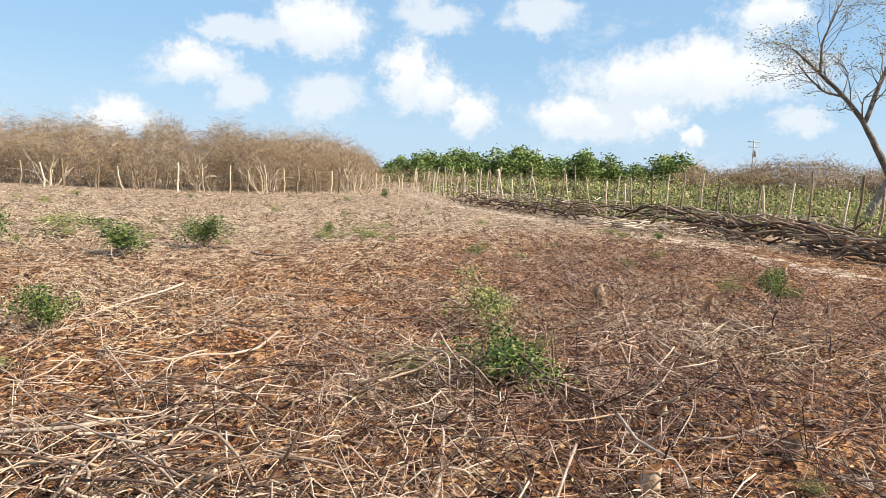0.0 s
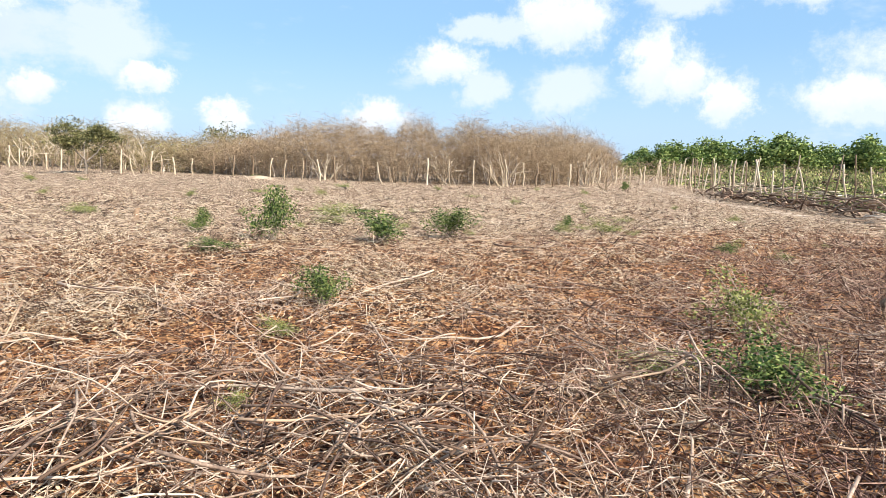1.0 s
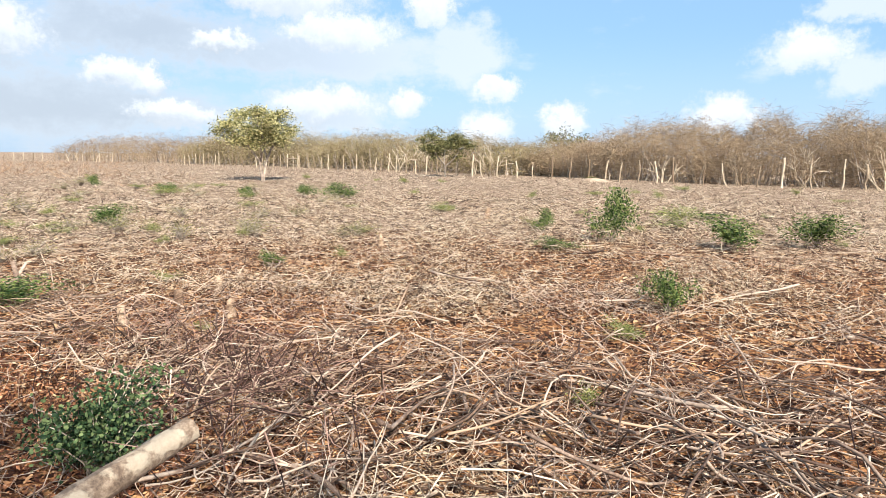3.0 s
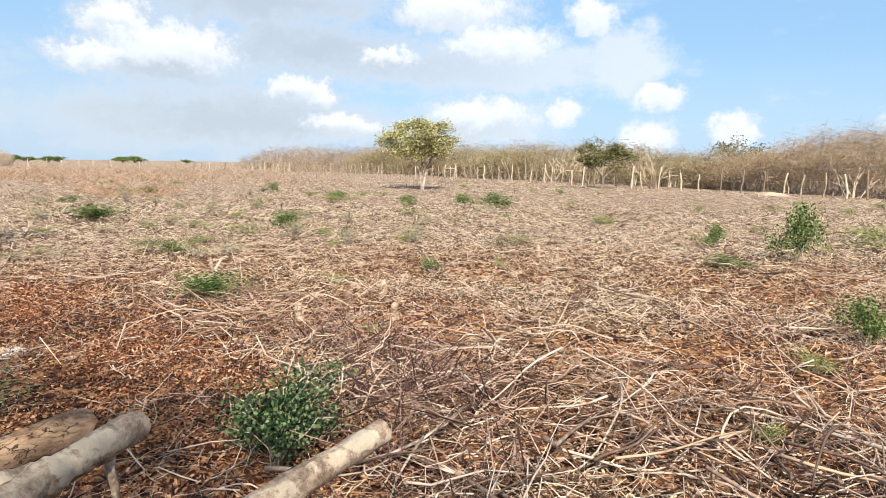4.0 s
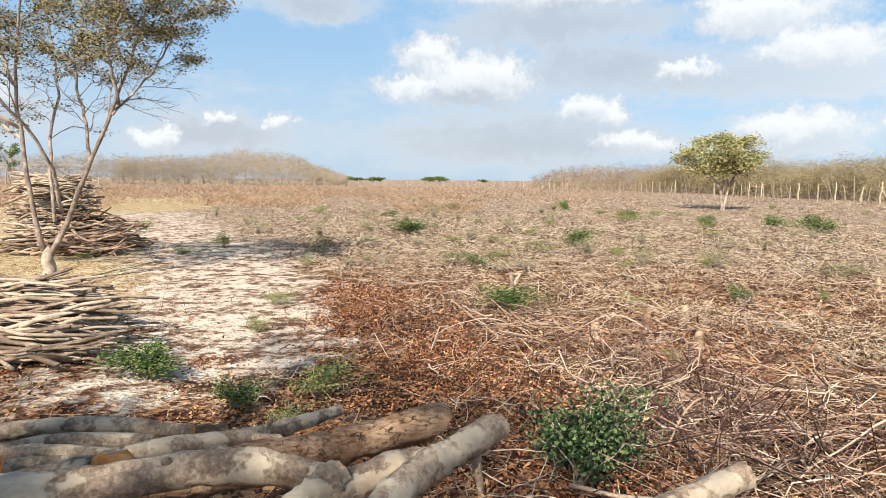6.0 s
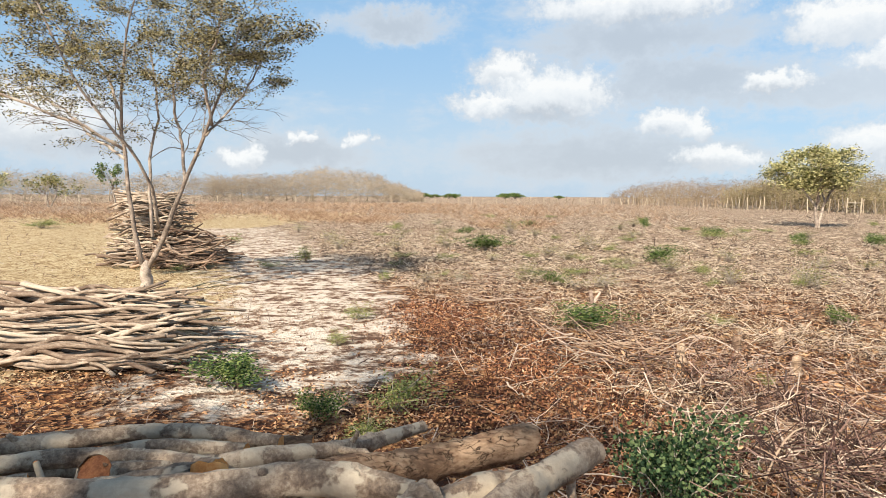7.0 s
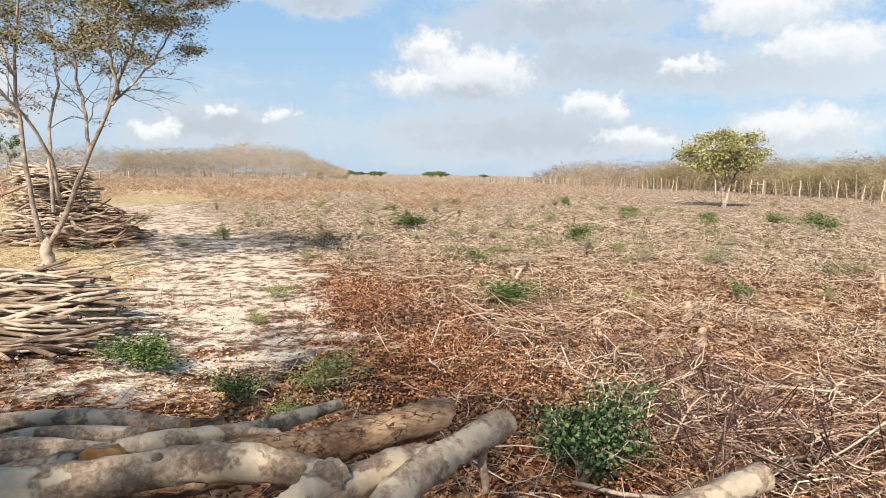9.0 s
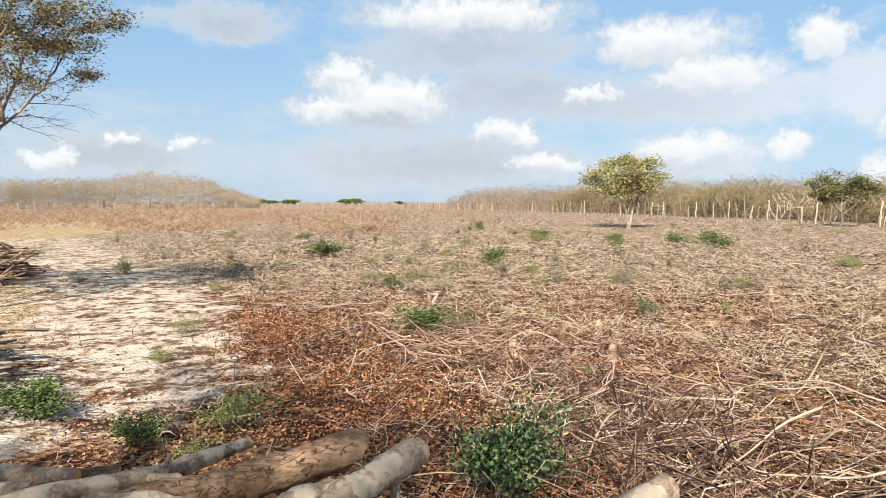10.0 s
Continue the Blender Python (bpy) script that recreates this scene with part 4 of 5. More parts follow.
for x, y, h, r in [(2.05, 8.0, 0.34, 0.07), (2.1, 3.6, 0.2, 0.05), (1.08, 3.02, 0.18, 0.055), (2.4, 4.5, 0.14, 0.05), (1.5, 4.1, 0.12, 0.035), (-6.95, 1.96, 0.24, 0.05),
                   (-6.6, 1.35, 0.22, 0.04), (-7.3, 2.5, 0.26, 0.05), (-6.2, 2.2, 0.2, 0.045), (-11.76, 10.99, 0.3, 0.08), (-9.3, 6.1, 0.25, 0.04), (-7.9, 3.0, 0.2, 0.04), (3.4, 8.0, 0.25, 0.06), (6.2, 11.5, 0.3, 0.05)]:
    stump(x, y, h, r)


# ---- shrubs ----
def shrub_model(name, label, leaf_mat, n, leaf, droop, group, puff=0.10, m=13):
    """A shrub one metre wide and tall, with stems and small leaves."""
    ob = thing(name, (0, 0, 0), label, "shrub", group)
    tips = rng.normal(size=(m, 3)) * (0.28, 0.28, 0.2) + (*rng.normal(size=2) * 0.1, 0.55)
    tips[:, 2] = np.clip(tips[:, 2], 0.25, 0.95)
    t = np.linspace(0, 1, 5)
    P = tips[:, None] * t[None, :, None] + np.array([0, 0, 0.12]) * np.sin(t * 3.1)[None, :, None] + rng.normal(size=(m, 5, 3)) * 0.015
    P[:, 0] = rng.normal(size=(m, 3)) * (0.03, 0.03, 0)
    f = rng.uniform(-0.35, 1.0, n)
    w = rng.integers(0, m, n)
    c = P[w, 4] * f[:, None] + P[w, 2] * (1 - f[:, None]) + rng.normal(size=(n, 3)) * (puff, puff, puff * 0.8)
    middle = np.array([*c[:, :2].mean(0), 0])
    size = np.array([*np.full(2, np.percentile(np.abs(c - middle)[:, :2], 93) * 2), np.percentile(c[:, 2], 96)])
    c, P = (c - middle) / size, (P - middle) / size
    P[:, 0, 2] = 0
    c[:, 2] = np.clip(c[:, 2], 0.03, 1.1)
    v, g = tubes(P, np.linspace(0.012, 0.004, 5)[None] * np.ones((m, 1)), 4)
    tagged(part("stem", mesh_of("stem", v, g, M_TREE), ob), kind="stuff")
    v, g = blades(c, leaf, 0.66, droop, 0.4, simple=n < 3000)
    v[:, 2] = np.maximum(v[:, 2], 0.01)
    part("leaves", mesh_of("leaves", v, g, leaf_mat, False), ob)
    return ob


LUSH = [shrub_model("green_shrub", "low dark-green leafy shrub sprouting from dry litter", M_GREEN, 2600, 0.062, 0.6, "green shrubs") for k in range(4)]
WEEDS = [shrub_model("weed_clump", "thin yellowish-green weed clump in the dry litter", M_WEED, 1200, 0.062, 0.9, "weed clumps") for k in range(3)]
kept_rng, rng = rng, np.random.default_rng(12)
BIG = shrub_model("green_shrub", "dense dark-green leafy shrub beside the log heap", M_SHRUB_DARK, 3300, 0.056, 0.6, "green shrubs", 0.10, 24)
rng = kept_rng
BIG.matrix_basis = pose(-3.55, 0.50, float(gz(-3.55, 0.50)), 0, 0, 40) @ Matrix.Diagonal((0.41, 0.41, 0.47, 1))
used = set()


def shrub(x, y, w, h, lush=True):
    kinds = LUSH if lush else WEEDS
    src = kinds[int(rng.integers(len(kinds)))]
    m = pose(x, y, float(gz(x, y)), 0, 0, rng.uniform(0, 360)) @ Matrix.Diagonal((w * 0.95, w * 0.95, h + 0.08, 1))
    if src in used:
        copy_thing(src, m)
    else:
        src.matrix_basis = m
        used.add(src)


# shrubs: place, width, height
SHRUBS_NORTH = [
    (-4.5, 11.93, 0.78, 0.48), (-5.29, 10.43, 0.82, 0.46), (-3.55, 5.6, 0.55, 0.66), (0.55, 4.7, 0.62, 0.32),
    (-7.13, 8.17, 1.0, 0.42), (-7.06, 9.64, 0.62, 0.82), (4.74, 8.98, 0.72, 0.42)]
WEEDS_NORTH = [
    (-8.13, 13.55, 1.08, 0.3), (-1.81, 14.59, 0.52, 0.27), (0.48, 6.54, 0.65, 0.5), (4.35, 9.56, 0.6, 0.4), (1.96, 3.13, 0.38, 0.17),
    (-2.62, 3.09, 0.38, 0.37), (-14.01, 11.45, 0.84, 0.29), (-8.3, 15.27, 0.76, 0.32), (0.9, 5.6, 0.5, 0.3), (-3.3, 4.5, 0.5, 0.25), (-0.2, 5.0, 0.5, 0.3)]
SHRUBS_WEST = [
    (-8.73, 3.78, 0.46, 0.47), (-22.86, 11.84, 1.26, 0.62), (-20.22, 11.78, 1.95, 0.53), 
    (-8.2, 0.6, 1.0, 0.44), (-18.6, -0.95, 1.45, 0.7), (-25.52, -1.96, 1.0, 0.65), (-15.8, 3.25, 0.9, 0.7), (-27.5, 8.05, 1.4, 0.8),
    (-34.24, 6.73, 0.9, 0.5), (-33.73, 0.76, 0.85, 0.45), (-4.65, -1.65, 0.52, 0.48), (-5.37, -2.61, 0.86, 0.42), (-12.02, 0.5, 0.6, 0.35), (-22.88, 9.44, 0.97, 0.36)]
WEEDS_WEST = [
    (-25.09, 7.3, 1.16, 0.75), (-22.65, 9.29, 0.77, 0.32), (-8.62, 2.33, 0.6, 0.31), (-8.66, 4.92, 0.3, 0.22), (-14.06, 11.53, 0.71, 0.3), (-5.8, 1.8, 0.33, 0.22),
    (-7.75, 12.71, 0.78, 0.3), (-9.66, 10.46, 0.63, 0.33), (-16.02, -2.94, 0.56, 0.37), (-28.06, -5.17, 1.31, 0.9), (-13.63, 11.19, 0.72, 0.36), (-7.1, -2.18, 0.37, 0.2),
    (-8.5, -2.28, 0.6, 0.22), (-18.44, 2.52, 0.64, 0.4), (-13.78, -5.47, 0.99, 0.29), (-20, -9.05, 0.82, 0.46), (-15.06, -5.12, 1.1, 0.95), (-28.06, -21.66, 2.6, 0.6),
    (-37.36, 0.71, 1.29, 0.54), (-13.02, -7.16, 0.71, 0.27), (-4.35, -1.25, 0.48, 0.13), (-4.92, -1.1, 0.76, 0.44)]
SPARSE = [shrub_model("dry_bush", "half-dry twiggy bush with sparse olive leaves", M_OLIVE, 420, 0.06, 0.9, "half-dry bushes", 0.09, 30) for k in range(3)]
made = 0
while made < 46:
    b, r = math.radians(rng.uniform(58, 116)), 11 * (40 / 11) ** rng.uniform()
    x, y = -math.sin(b) * r, math.cos(b) * r
    if sandy(np.array(x), np.array(y)) < 0.5 and turfy(np.array(x), np.array(y)) < 0.5:
        w = rng.uniform(0.35, 0.6) + 0.014 * r
        m = pose(x, y, float(gz(x, y)), 0, 0, rng.uniform(0, 360)) @ Matrix.Diagonal((w, w, w * rng.uniform(0.6, 0.9), 1))
        if made < 3:
            SPARSE[made].matrix_basis = m
        else:
            copy_thing(SPARSE[made % 3], m)
        made += 1
for row in SHRUBS_NORTH + SHRUBS_WEST:
    shrub(*row)
for row in WEEDS_NORTH + WEEDS_WEST:
    shrub(*row, lush=False)
for k in range(80):
    b, r = math.radians(rng.uniform(-30, 104)), 12 * (48 / 12) ** rng.uniform()
    x, y = -math.sin(b) * r, math.cos(b) * r
    if in_field(np.array(x), np.array(y)) and turfy(np.array(x), np.array(y)) < 0.4:
        s = rng.uniform(0.2, 0.4) + 0.012 * r
        shrub(x, y, s, s * rng.uniform(0.45, 0.85), rng.uniform() < 0.12)


# ---- trees ----
def grow(out, tips, p, d, length, r, level, levels, rg, spread, flat, kids):
    """Adds a limb and its branches to out, as lines of five points with radii."""
    pts, rad = [np.array(p)], []
    d = d / np.linalg.norm(d)
    for k in range(4):
        d = d + rg.normal(size=3) * 0.13
        d[2] += 0.05 - flat * level * 0.035
        d /= np.linalg.norm(d)
        pts.append(pts[-1] + d * length / 4)
    out.append((np.array(pts), r * np.linspace(1.0, 0.58, 5), level))
    if level == levels:
        tips.extend(pts[2:])
        return
    for k in range(kids[level]):
        j = 4 if k < 2 else int(rg.integers(2, 4))
        side = rg.normal(size=3)
        side -= d * side.dot(d)
        side /= np.linalg.norm(side)
        a = rg.uniform(0.55, 1.1) * spread
        nd = d * math.cos(a) + side * math.sin(a)
        nd[2] *= 1 - 0.45 * flat if nd[2] > 0 else 0.3
        grow(out, tips, pts[j], nd, length * rg.uniform(0.62, 0.86), r * (0.62 if k < 2 else 0.42), level + 1, levels, rg, spread, flat, kids)


def tree(name, base, stems, label, seed, leaf_mat, per_tip, leaf, levels=3, spread=0.75, flat=0.6, kids=(3, 3, 4, 3), bark=None, cluster=0.22, category="tree", group="", simple=False):
    """stems: (direction, length, radius). Parts: trunk, branches, leaves."""
    rg = np.random.default_rng(seed)
    limbs, tips = [], []
    for d, length, r in stems:
        grow(limbs, tips, np.array([rg.normal() * 0.06, rg.normal() * 0.06, -0.1]), np.array(d, float), length, r, 0, levels, rg, spread, flat, kids)
    ob = thing(name, base, label, category, group)
    for part_name, want, sides in (("trunk", (0,), 9), ("limb", (1,), 7), ("branch", (2,) if simple else (2, 3, 4, 5), 4)):
        pick = [l for l in limbs if l[2] in want]
        if pick:
            v, g = tubes(np.array([l[0] for l in pick]), np.array([l[1] for l in pick]), sides)
            part(part_name, mesh_of(part_name, v, g, bark or M_TREE), ob)
    if per_tip:
        tp = np.array(tips)
        c = np.repeat(tp, per_tip, axis=0)
        c = c + rg.normal(size=c.shape) * cluster * np.array([1, 1, 0.55])
        v, g = blades(c, leaf, 0.42, 0.5, 0.3, simple=simple)
        part("crown", mesh_of("crown", v, g, leaf_mat, False), ob)
    return ob


RIGHT = np.array([-0.125, 0.992, 0])  # across the view to the west
AWAY = np.array([-0.992, -0.125, 0])


def limb_tree(name, base, limbs, label, seed, leaf_mat, per_tip, leaf, kids, levels, twig, from_z, bark, cluster, flat=0.5, spread=0.75, right=None, away=None, leafy=1.0, twig_bark=None, leaf_from=0.0):
    """A tree with its main limbs led along lines (across, up, away), branching procedurally above from_z."""
    rg = np.random.default_rng(seed)
    ob = thing(name, base, label, "tree")
    rows, tips = [], []
    right, away = (RIGHT, AWAY) if right is None else (np.array(right), np.array(away))
    for r0, r1, line in limbs:
        pts = np.array([right * a + away * c + np.array([0, 0, b]) for a, b, c in line])
        s = np.concatenate([[0], np.cumsum(np.linalg.norm(np.diff(pts, axis=0), axis=1))])
        u = np.linspace(0, s[-1], 16)
        P = np.stack([np.interp(u, s, pts[:, i]) for i in range(3)], -1)
        for _ in range(2):
            P[1:-1] = (P[:-2] + 2 * P[1:-1] + P[2:]) / 4
        P[1:] += rg.normal(size=(15, 3)) * 0.012
        R = np.linspace(r0, r1, 16)
        v, g = tubes(P[None], (R * rg.uniform(0.94, 1.06, 16))[None], 9)
        part("limb", mesh_of("limb", v, g, bark), ob)
        for j in range(2, 16):
            if P[j, 2] < from_z:
                continue
            for q in range(2 if j == 15 else 1):
                d = P[j] - P[j - 1]
                d /= np.linalg.norm(d)
                side = rg.normal(size=3) * np.array([1, 1, 0.5])
                side -= d * side.dot(d)
                side /= np.linalg.norm(side)
                nd = d * 0.75 + side * 0.8
                nd[2] = max(nd[2], -0.05)
                grow(rows, tips, P[j], nd, twig * rg.uniform(0.6, 1.2), max(R[j] * 0.42, 0.008), 1, levels, rg, spread, flat, kids)
    v, g = tubes(np.array([l[0] for l in rows]), np.array([l[1] for l in rows]), 3)
    part("branchwork", mesh_of("branchwork", v, g, twig_bark or bark), ob)
    tips = np.array(tips)
    tips = tips[rg.uniform(size=len(tips)) < leafy * np.clip((tips[:, 2] - leaf_from) * 2.5, 0.06, 1)]
    c = np.repeat(tips, per_tip, axis=0)
    c = c + rg.normal(size=c.shape) * cluster * np.array([1, 1, 0.45])
    v, g = blades(c, leaf, 0.36, 0.5, 0.3, simple=True)
    part("crown", mesh_of("crown", v, g, leaf_mat, False), ob)
    return ob


M_THORN = mat("feathery_leaf", ramp3((0.045, 0.037, 0.016), (0.185, 0.156, 0.066), (0.39, 0.335, 0.17)), 3, 0.55, 0.1, vary=0.45, through_light=0.3)
limb_tree("thorn_tree", (-10.08, -6.15, float(gz(-10.08, -6.15))), [
    (0.12, 0.075, [(0, -0.1, 0), (0.03, 0.25, 0), (0.0, 0.55, 0)]),
    (0.042, 0.010, [(-0.02, 0.45, 0), (-0.2, 1.45, 0), (-0.31, 2.3, 0.1), (-0.37, 3.1, 0.1), (-0.22, 3.7, 0.0), (-0.1, 4.3, -0.1), (0.15, 5.0, -0.1)]),
    (0.046, 0.010, [(0.03, 0.4, 0), (0.3, 0.85, 0), (0.5, 1.35, -0.1), (0.74, 1.9, -0.1), (1.1, 2.6, -0.2), (1.4, 3.3, -0.2), (1.6, 3.8, -0.3), (1.7, 4.3, -0.3)]),
    (0.028, 0.014, [(0.72, 1.85, -0.1), (0.62, 2.4, 0.1), (0.45, 2.95, 0.3), (0.35, 3.4, 0.4), (0.5, 4.0, 0.5)]),
    (0.020, 0.010, [(1.1, 2.55, -0.2), (1.5, 3.15, 0.2), (1.75, 3.6, 0.4), (1.9, 4.1, 0.4)]),
    (0.025, 0.012, [(1.2, 2.7, -0.2), (1.15, 3.4, -0.5), (1.5, 4.0, -0.7), (1.6, 4.5, -0.8)]),
    (0.028, 0.012, [(-0.31, 2.35, 0.1), (-0.7, 2.65, -0.2), (-1.4, 2.95, -0.5), (-2.2, 3.3, -0.7), (-2.8, 3.7, -0.8)]),
    (0.025, 0.012, [(-0.37, 3.0, 0.1), (-0.7, 3.65, 0.4), (-1.2, 4.15, 0.6), (-1.7, 4.45, 0.8)]),
    (0.025, 0.012, [(-0.3, 2.2, 0.1), (-1.0, 2.55, 0.6), (-1.7, 3.1, 1.0), (-2.5, 3.5, 1.2)]),
    (0.028, 0.012, [(0.1, 0.95, 0.1), (-0.02, 1.6, 0.3), (-0.03, 2.4, 0.5), (0.0, 3.0, 0.8), (-0.2, 3.8, 1.1), (-0.4, 4.6, 1.2)]),
    (0.028, 0.012, [(0.25, 1.1, 0.0), (0.3, 1.7, -0.3), (0.25, 2.2, -0.6), (-0.05, 2.6, -0.9), (-0.4, 3.3, -1.2), (-0.7, 4.2, -1.4)]),
], "multi-stemmed thorny tree with thin feathery olive foliage beside a wood pile", 11, M_THORN, 30, 0.05, (0, 3, 4), 3, 0.42, 2.2, M_THORN_BARK, 0.09, 0.7, 0.75, leafy=0.55, twig_bark=M_DARK_BARK, leaf_from=3.05)
limb_tree("bare_tree", (17.46, 26.64, 0), [
    (0.22, 0.15, [(0, -0.2, 0), (0.25, 1.0, 0), (0.75, 2.2, 0)]),
    (0.15, 0.04, [(0.75, 2.15, 0), (0.2, 3.2, 0), (-0.4, 4.4, 0), (-1.2, 5.4, 0), (-2.2, 6.4, 0), (-3.2, 7.3, 0)]),
    (0.10, 0.03, [(-0.4, 4.4, 0), (-0.1, 5.6, 0), (0.3, 7.0, 0.3), (0.7, 8.8, 0.3), (0.9, 10, 0.3)]),
    (0.06, 0.02, [(-1.2, 5.4, 0), (-2.0, 5.7, 0.3), (-2.6, 6.3, 0.3), (-3.0, 6.8, 0.3)]),
    (0.06, 0.02, [(-2.2, 6.4, 0), (-2.3, 7.6, -0.3), (-1.9, 8.8, -0.3), (-1.5, 9.8, -0.3)]),
    (0.16, 0.05, [(0.75, 2.15, 0), (1.6, 3.4, 0.3), (2.2, 5.0, 0.5), (2.6, 7.0, 0.6), (3.2, 8.6, 0.6)]),
    (0.07, 0.02, [(0.3, 5.6, 0.1), (1.2, 6.2, -0.4), (2.2, 6.4, -0.8)]),
], "tall sparse tree with dark curving limbs behind the fence", 5, M_OLIVE, 3, 0.10, (0, 3, 3), 3, 1.05, 4.2, M_DARK_BARK, 0.25, 0.4, 0.8, (0.94, -0.34, 0), (0.34, 0.94, 0))
limb_tree("field_tree", (-35.4, 15.7, 0), [
    (0.10, 0.07, [(0, -0.2, 0), (-0.05, 0.6, 0), (-0.15, 1.2, 0)]),
    (0.085, 0.05, [(0.1, -0.1, 0.1), (0.25, 0.7, 0.1), (0.45, 1.4, 0.1)]),
    (0.06, 0.03, [(-0.15, 1.15, 0), (-0.7, 2.0, 0.2), (-1.3, 2.6, 0.3), (-1.8, 2.9, 0.3)]),
    (0.06, 0.03, [(-0.1, 1.1, 0), (0.1, 2.2, -0.2), (0.4, 2.9, -0.3), (0.5, 3.5, -0.3)]),
    (0.06, 0.03, [(0.45, 1.35, 0.1), (0.9, 2.0, 0.3), (1.5, 2.5, 0.5), (1.9, 2.8, 0.6)]),
    (0.05, 0.03, [(-0.1, 1.2, 0), (-0.4, 2.4, -0.8), (-0.7, 2.9, -1.2), (-0.8, 3.4, -1.4)]),
    (0.05, 0.03, [(0.4, 1.3, 0), (0.5, 2.2, 0.8), (0.2, 2.9, 1.4), (0.0, 3.4, 1.6)]),
], "round-crowned tree with yellowish-green leaves in the open field", 8, M_FIELD_LEAF, 11, 0.15, (0, 3, 3), 3, 0.45, 1.75, M_THORN_BARK, 0.24, 0.3, 0.9)
limb_tree("small_field_tree", (-38.1, 31.7, 0), [
    (0.10, 0.07, [(0, -0.2, 0), (0.1, 0.5, 0), (-0.05, 0.9, 0)]),
    (0.06, 0.02, [(-0.05, 0.9, 0), (-0.7, 1.6, 0.2), (-1.5, 2.3, 0.2)]),
    (0.06, 0.02, [(-0.05, 0.9, 0), (0.2, 1.7, 0.2), (0.5, 2.4, 0.2)]),
    (0.06, 0.02, [(0.05, 0.7, 0), (0.8, 1.3, -0.2), (1.5, 2.0, -0.2)]),
], "small dark-green tree standing at the fence", 9, M_SMALL_TREE, 10, 0.17, (0, 3, 3), 3, 0.6, 1.4, M_DARK_BARK, 0.22, 0.4, 0.9)
limb_tree("shade_tree", (4.6, -3.7, 0), [
    (0.24, 0.16, [(0, -0.2, 0), (0.0, 1.8, 0), (-0.1, 3.4, 0)]),
    (0.13, 0.04, [(-0.1, 3.3, 0), (-0.6, 4.6, 0.6), (-1.2, 5.6, 1.2), (-1.9, 6.2, 1.6)]),
    (0.13, 0.04, [(-0.1, 3.3, 0), (0.1, 4.7, 0.5), (0.3, 5.4, 0.9), (0.5, 5.9, 1.2)]),
    (0.10, 0.03, [(-0.1, 3.3, 0), (0.3, 4.5, 0.2), (0.6, 5.2, 0.4), (0.8, 5.8, 0.5)]),
    (0.13, 0.04, [(-0.1, 3.3, 0), (-0.1, 5.0, 0.8), (-0.3, 6.0, 1.9), (-0.3, 6.5, 2.6)]),
    (0.11, 0.04, [(-0.1, 3.3, 0), (0.1, 4.6, -0.3), (0.3, 5.3, -0.6), (0.5, 5.8, -0.8)]),
    (0.11, 0.04, [(-0.1, 3.3, 0), (-0.6, 5.0, -0.3), (-1.2, 6.0, -0.6), (-1.7, 6.5, -0.8)]),
], "spreading tree with thin foliage that shades the logs", 14, M_OLIVE, 11, 0.12, (0, 3, 3), 3, 0.8, 4.2, M_DARK_BARK, 0.22, 0.6, 0.85, leafy=0.42)

mango = tree("mango_tree", (0, 0, 0), [((0.1, 0, 1), 2.4, 0.3), ((-0.5, 0.3, 1), 2.6, 0.25), ((0.5, -0.4, 1), 2.6, 0.25), ((0.1, 0.6, 1), 2.6, 0.2)],
             "dense dark-green broadleaf tree on the horizon", 3, M_MANGO, 9, 0.52, 3, 0.85, 0.45, (4, 4, 4), cluster=0.5, group="green trees on the horizon", simple=True)
mango_places = [(-3.5, 112, 0.85), (3, 116, 0.9), (8, 120, 0.75), (12.5, 118, 1.0), (19, 124, 0.85), (26, 120, 1.0), (32, 126, 0.8), (36, 122, 0.75), (41, 119, 1.0), (45, 125, 0.8), (-8, 118, 0.7), (55, 118, 0.6), (60, 122, 0.6), (15, 130, 1.0)]
for k, (x, y, s) in enumerate(mango_places):
    m = pose(x, y, -1.3, 0, 0, 77 * k) @ Matrix.Diagonal((s * 1.25, s * 1.25, s * 1.24, 1))
    if k:
        copy_thing(mango, m)
    else:
        mango.matrix_basis = m
for k, (b, d, s) in enumerate([(97.5, 420, 0.9), (96.5, 430, 0.7), (95.2, 420, 0.8), (94.6, 430, 0.8), (90.2, 420, 0.9), (89.3, 425, 1.0), (85.5, 440, 0.6), (66.5, 150, 0.75)]):
    a = math.radians(b)
    copy_thing(mango, pose(-math.sin(a) * d, math.cos(a) * d, 0, 0, 0, 50 * k) @ Matrix.Diagonal((s * 1.2, s * 1.2, s * 0.6, 1)))
tree("lone_tree", (-69.6, -53.0, 0), [((0.1, 0, 1), 1.7, 0.12), ((-0.3, 0.3, 1), 1.8, 0.1)], "thin small tree far across the dry field", 31, M_OLIVE, 6, 0.25, 3, 0.7, 0.4, (3, 4, 3), cluster=0.4)
tree("lone_tree", (-80, -69.5, 0), [((0.1, 0, 1), 1.9, 0.12), ((-0.3, 0.3, 1), 1.9, 0.1)], "small round green tree far across the dry field", 37, M_FIELD_LEAF, 10, 0.25, 3, 0.75, 0.4, (3, 4, 3), cluster=0.4)
tree("lone_tree", (-94.2, -60.6, 0), [((0.05, 0, 1), 2.6, 0.14)], "slender dark tree far across the dry field", 33, M_GREEN, 12, 0.3, 3, 0.5, 0.1, (3, 3, 3), cluster=0.3)
tree("lone_tree", (-44, 52, 0), [((0.05, 0, 1), 1.9, 0.14), ((0.3, 0.2, 1), 1.9, 0.1)], "thin dull-green tree rising above the thicket", 34, M_SMALL_TREE, 5, 0.22, 3, 0.6, 0.3, (3, 4, 3), cluster=0.35)

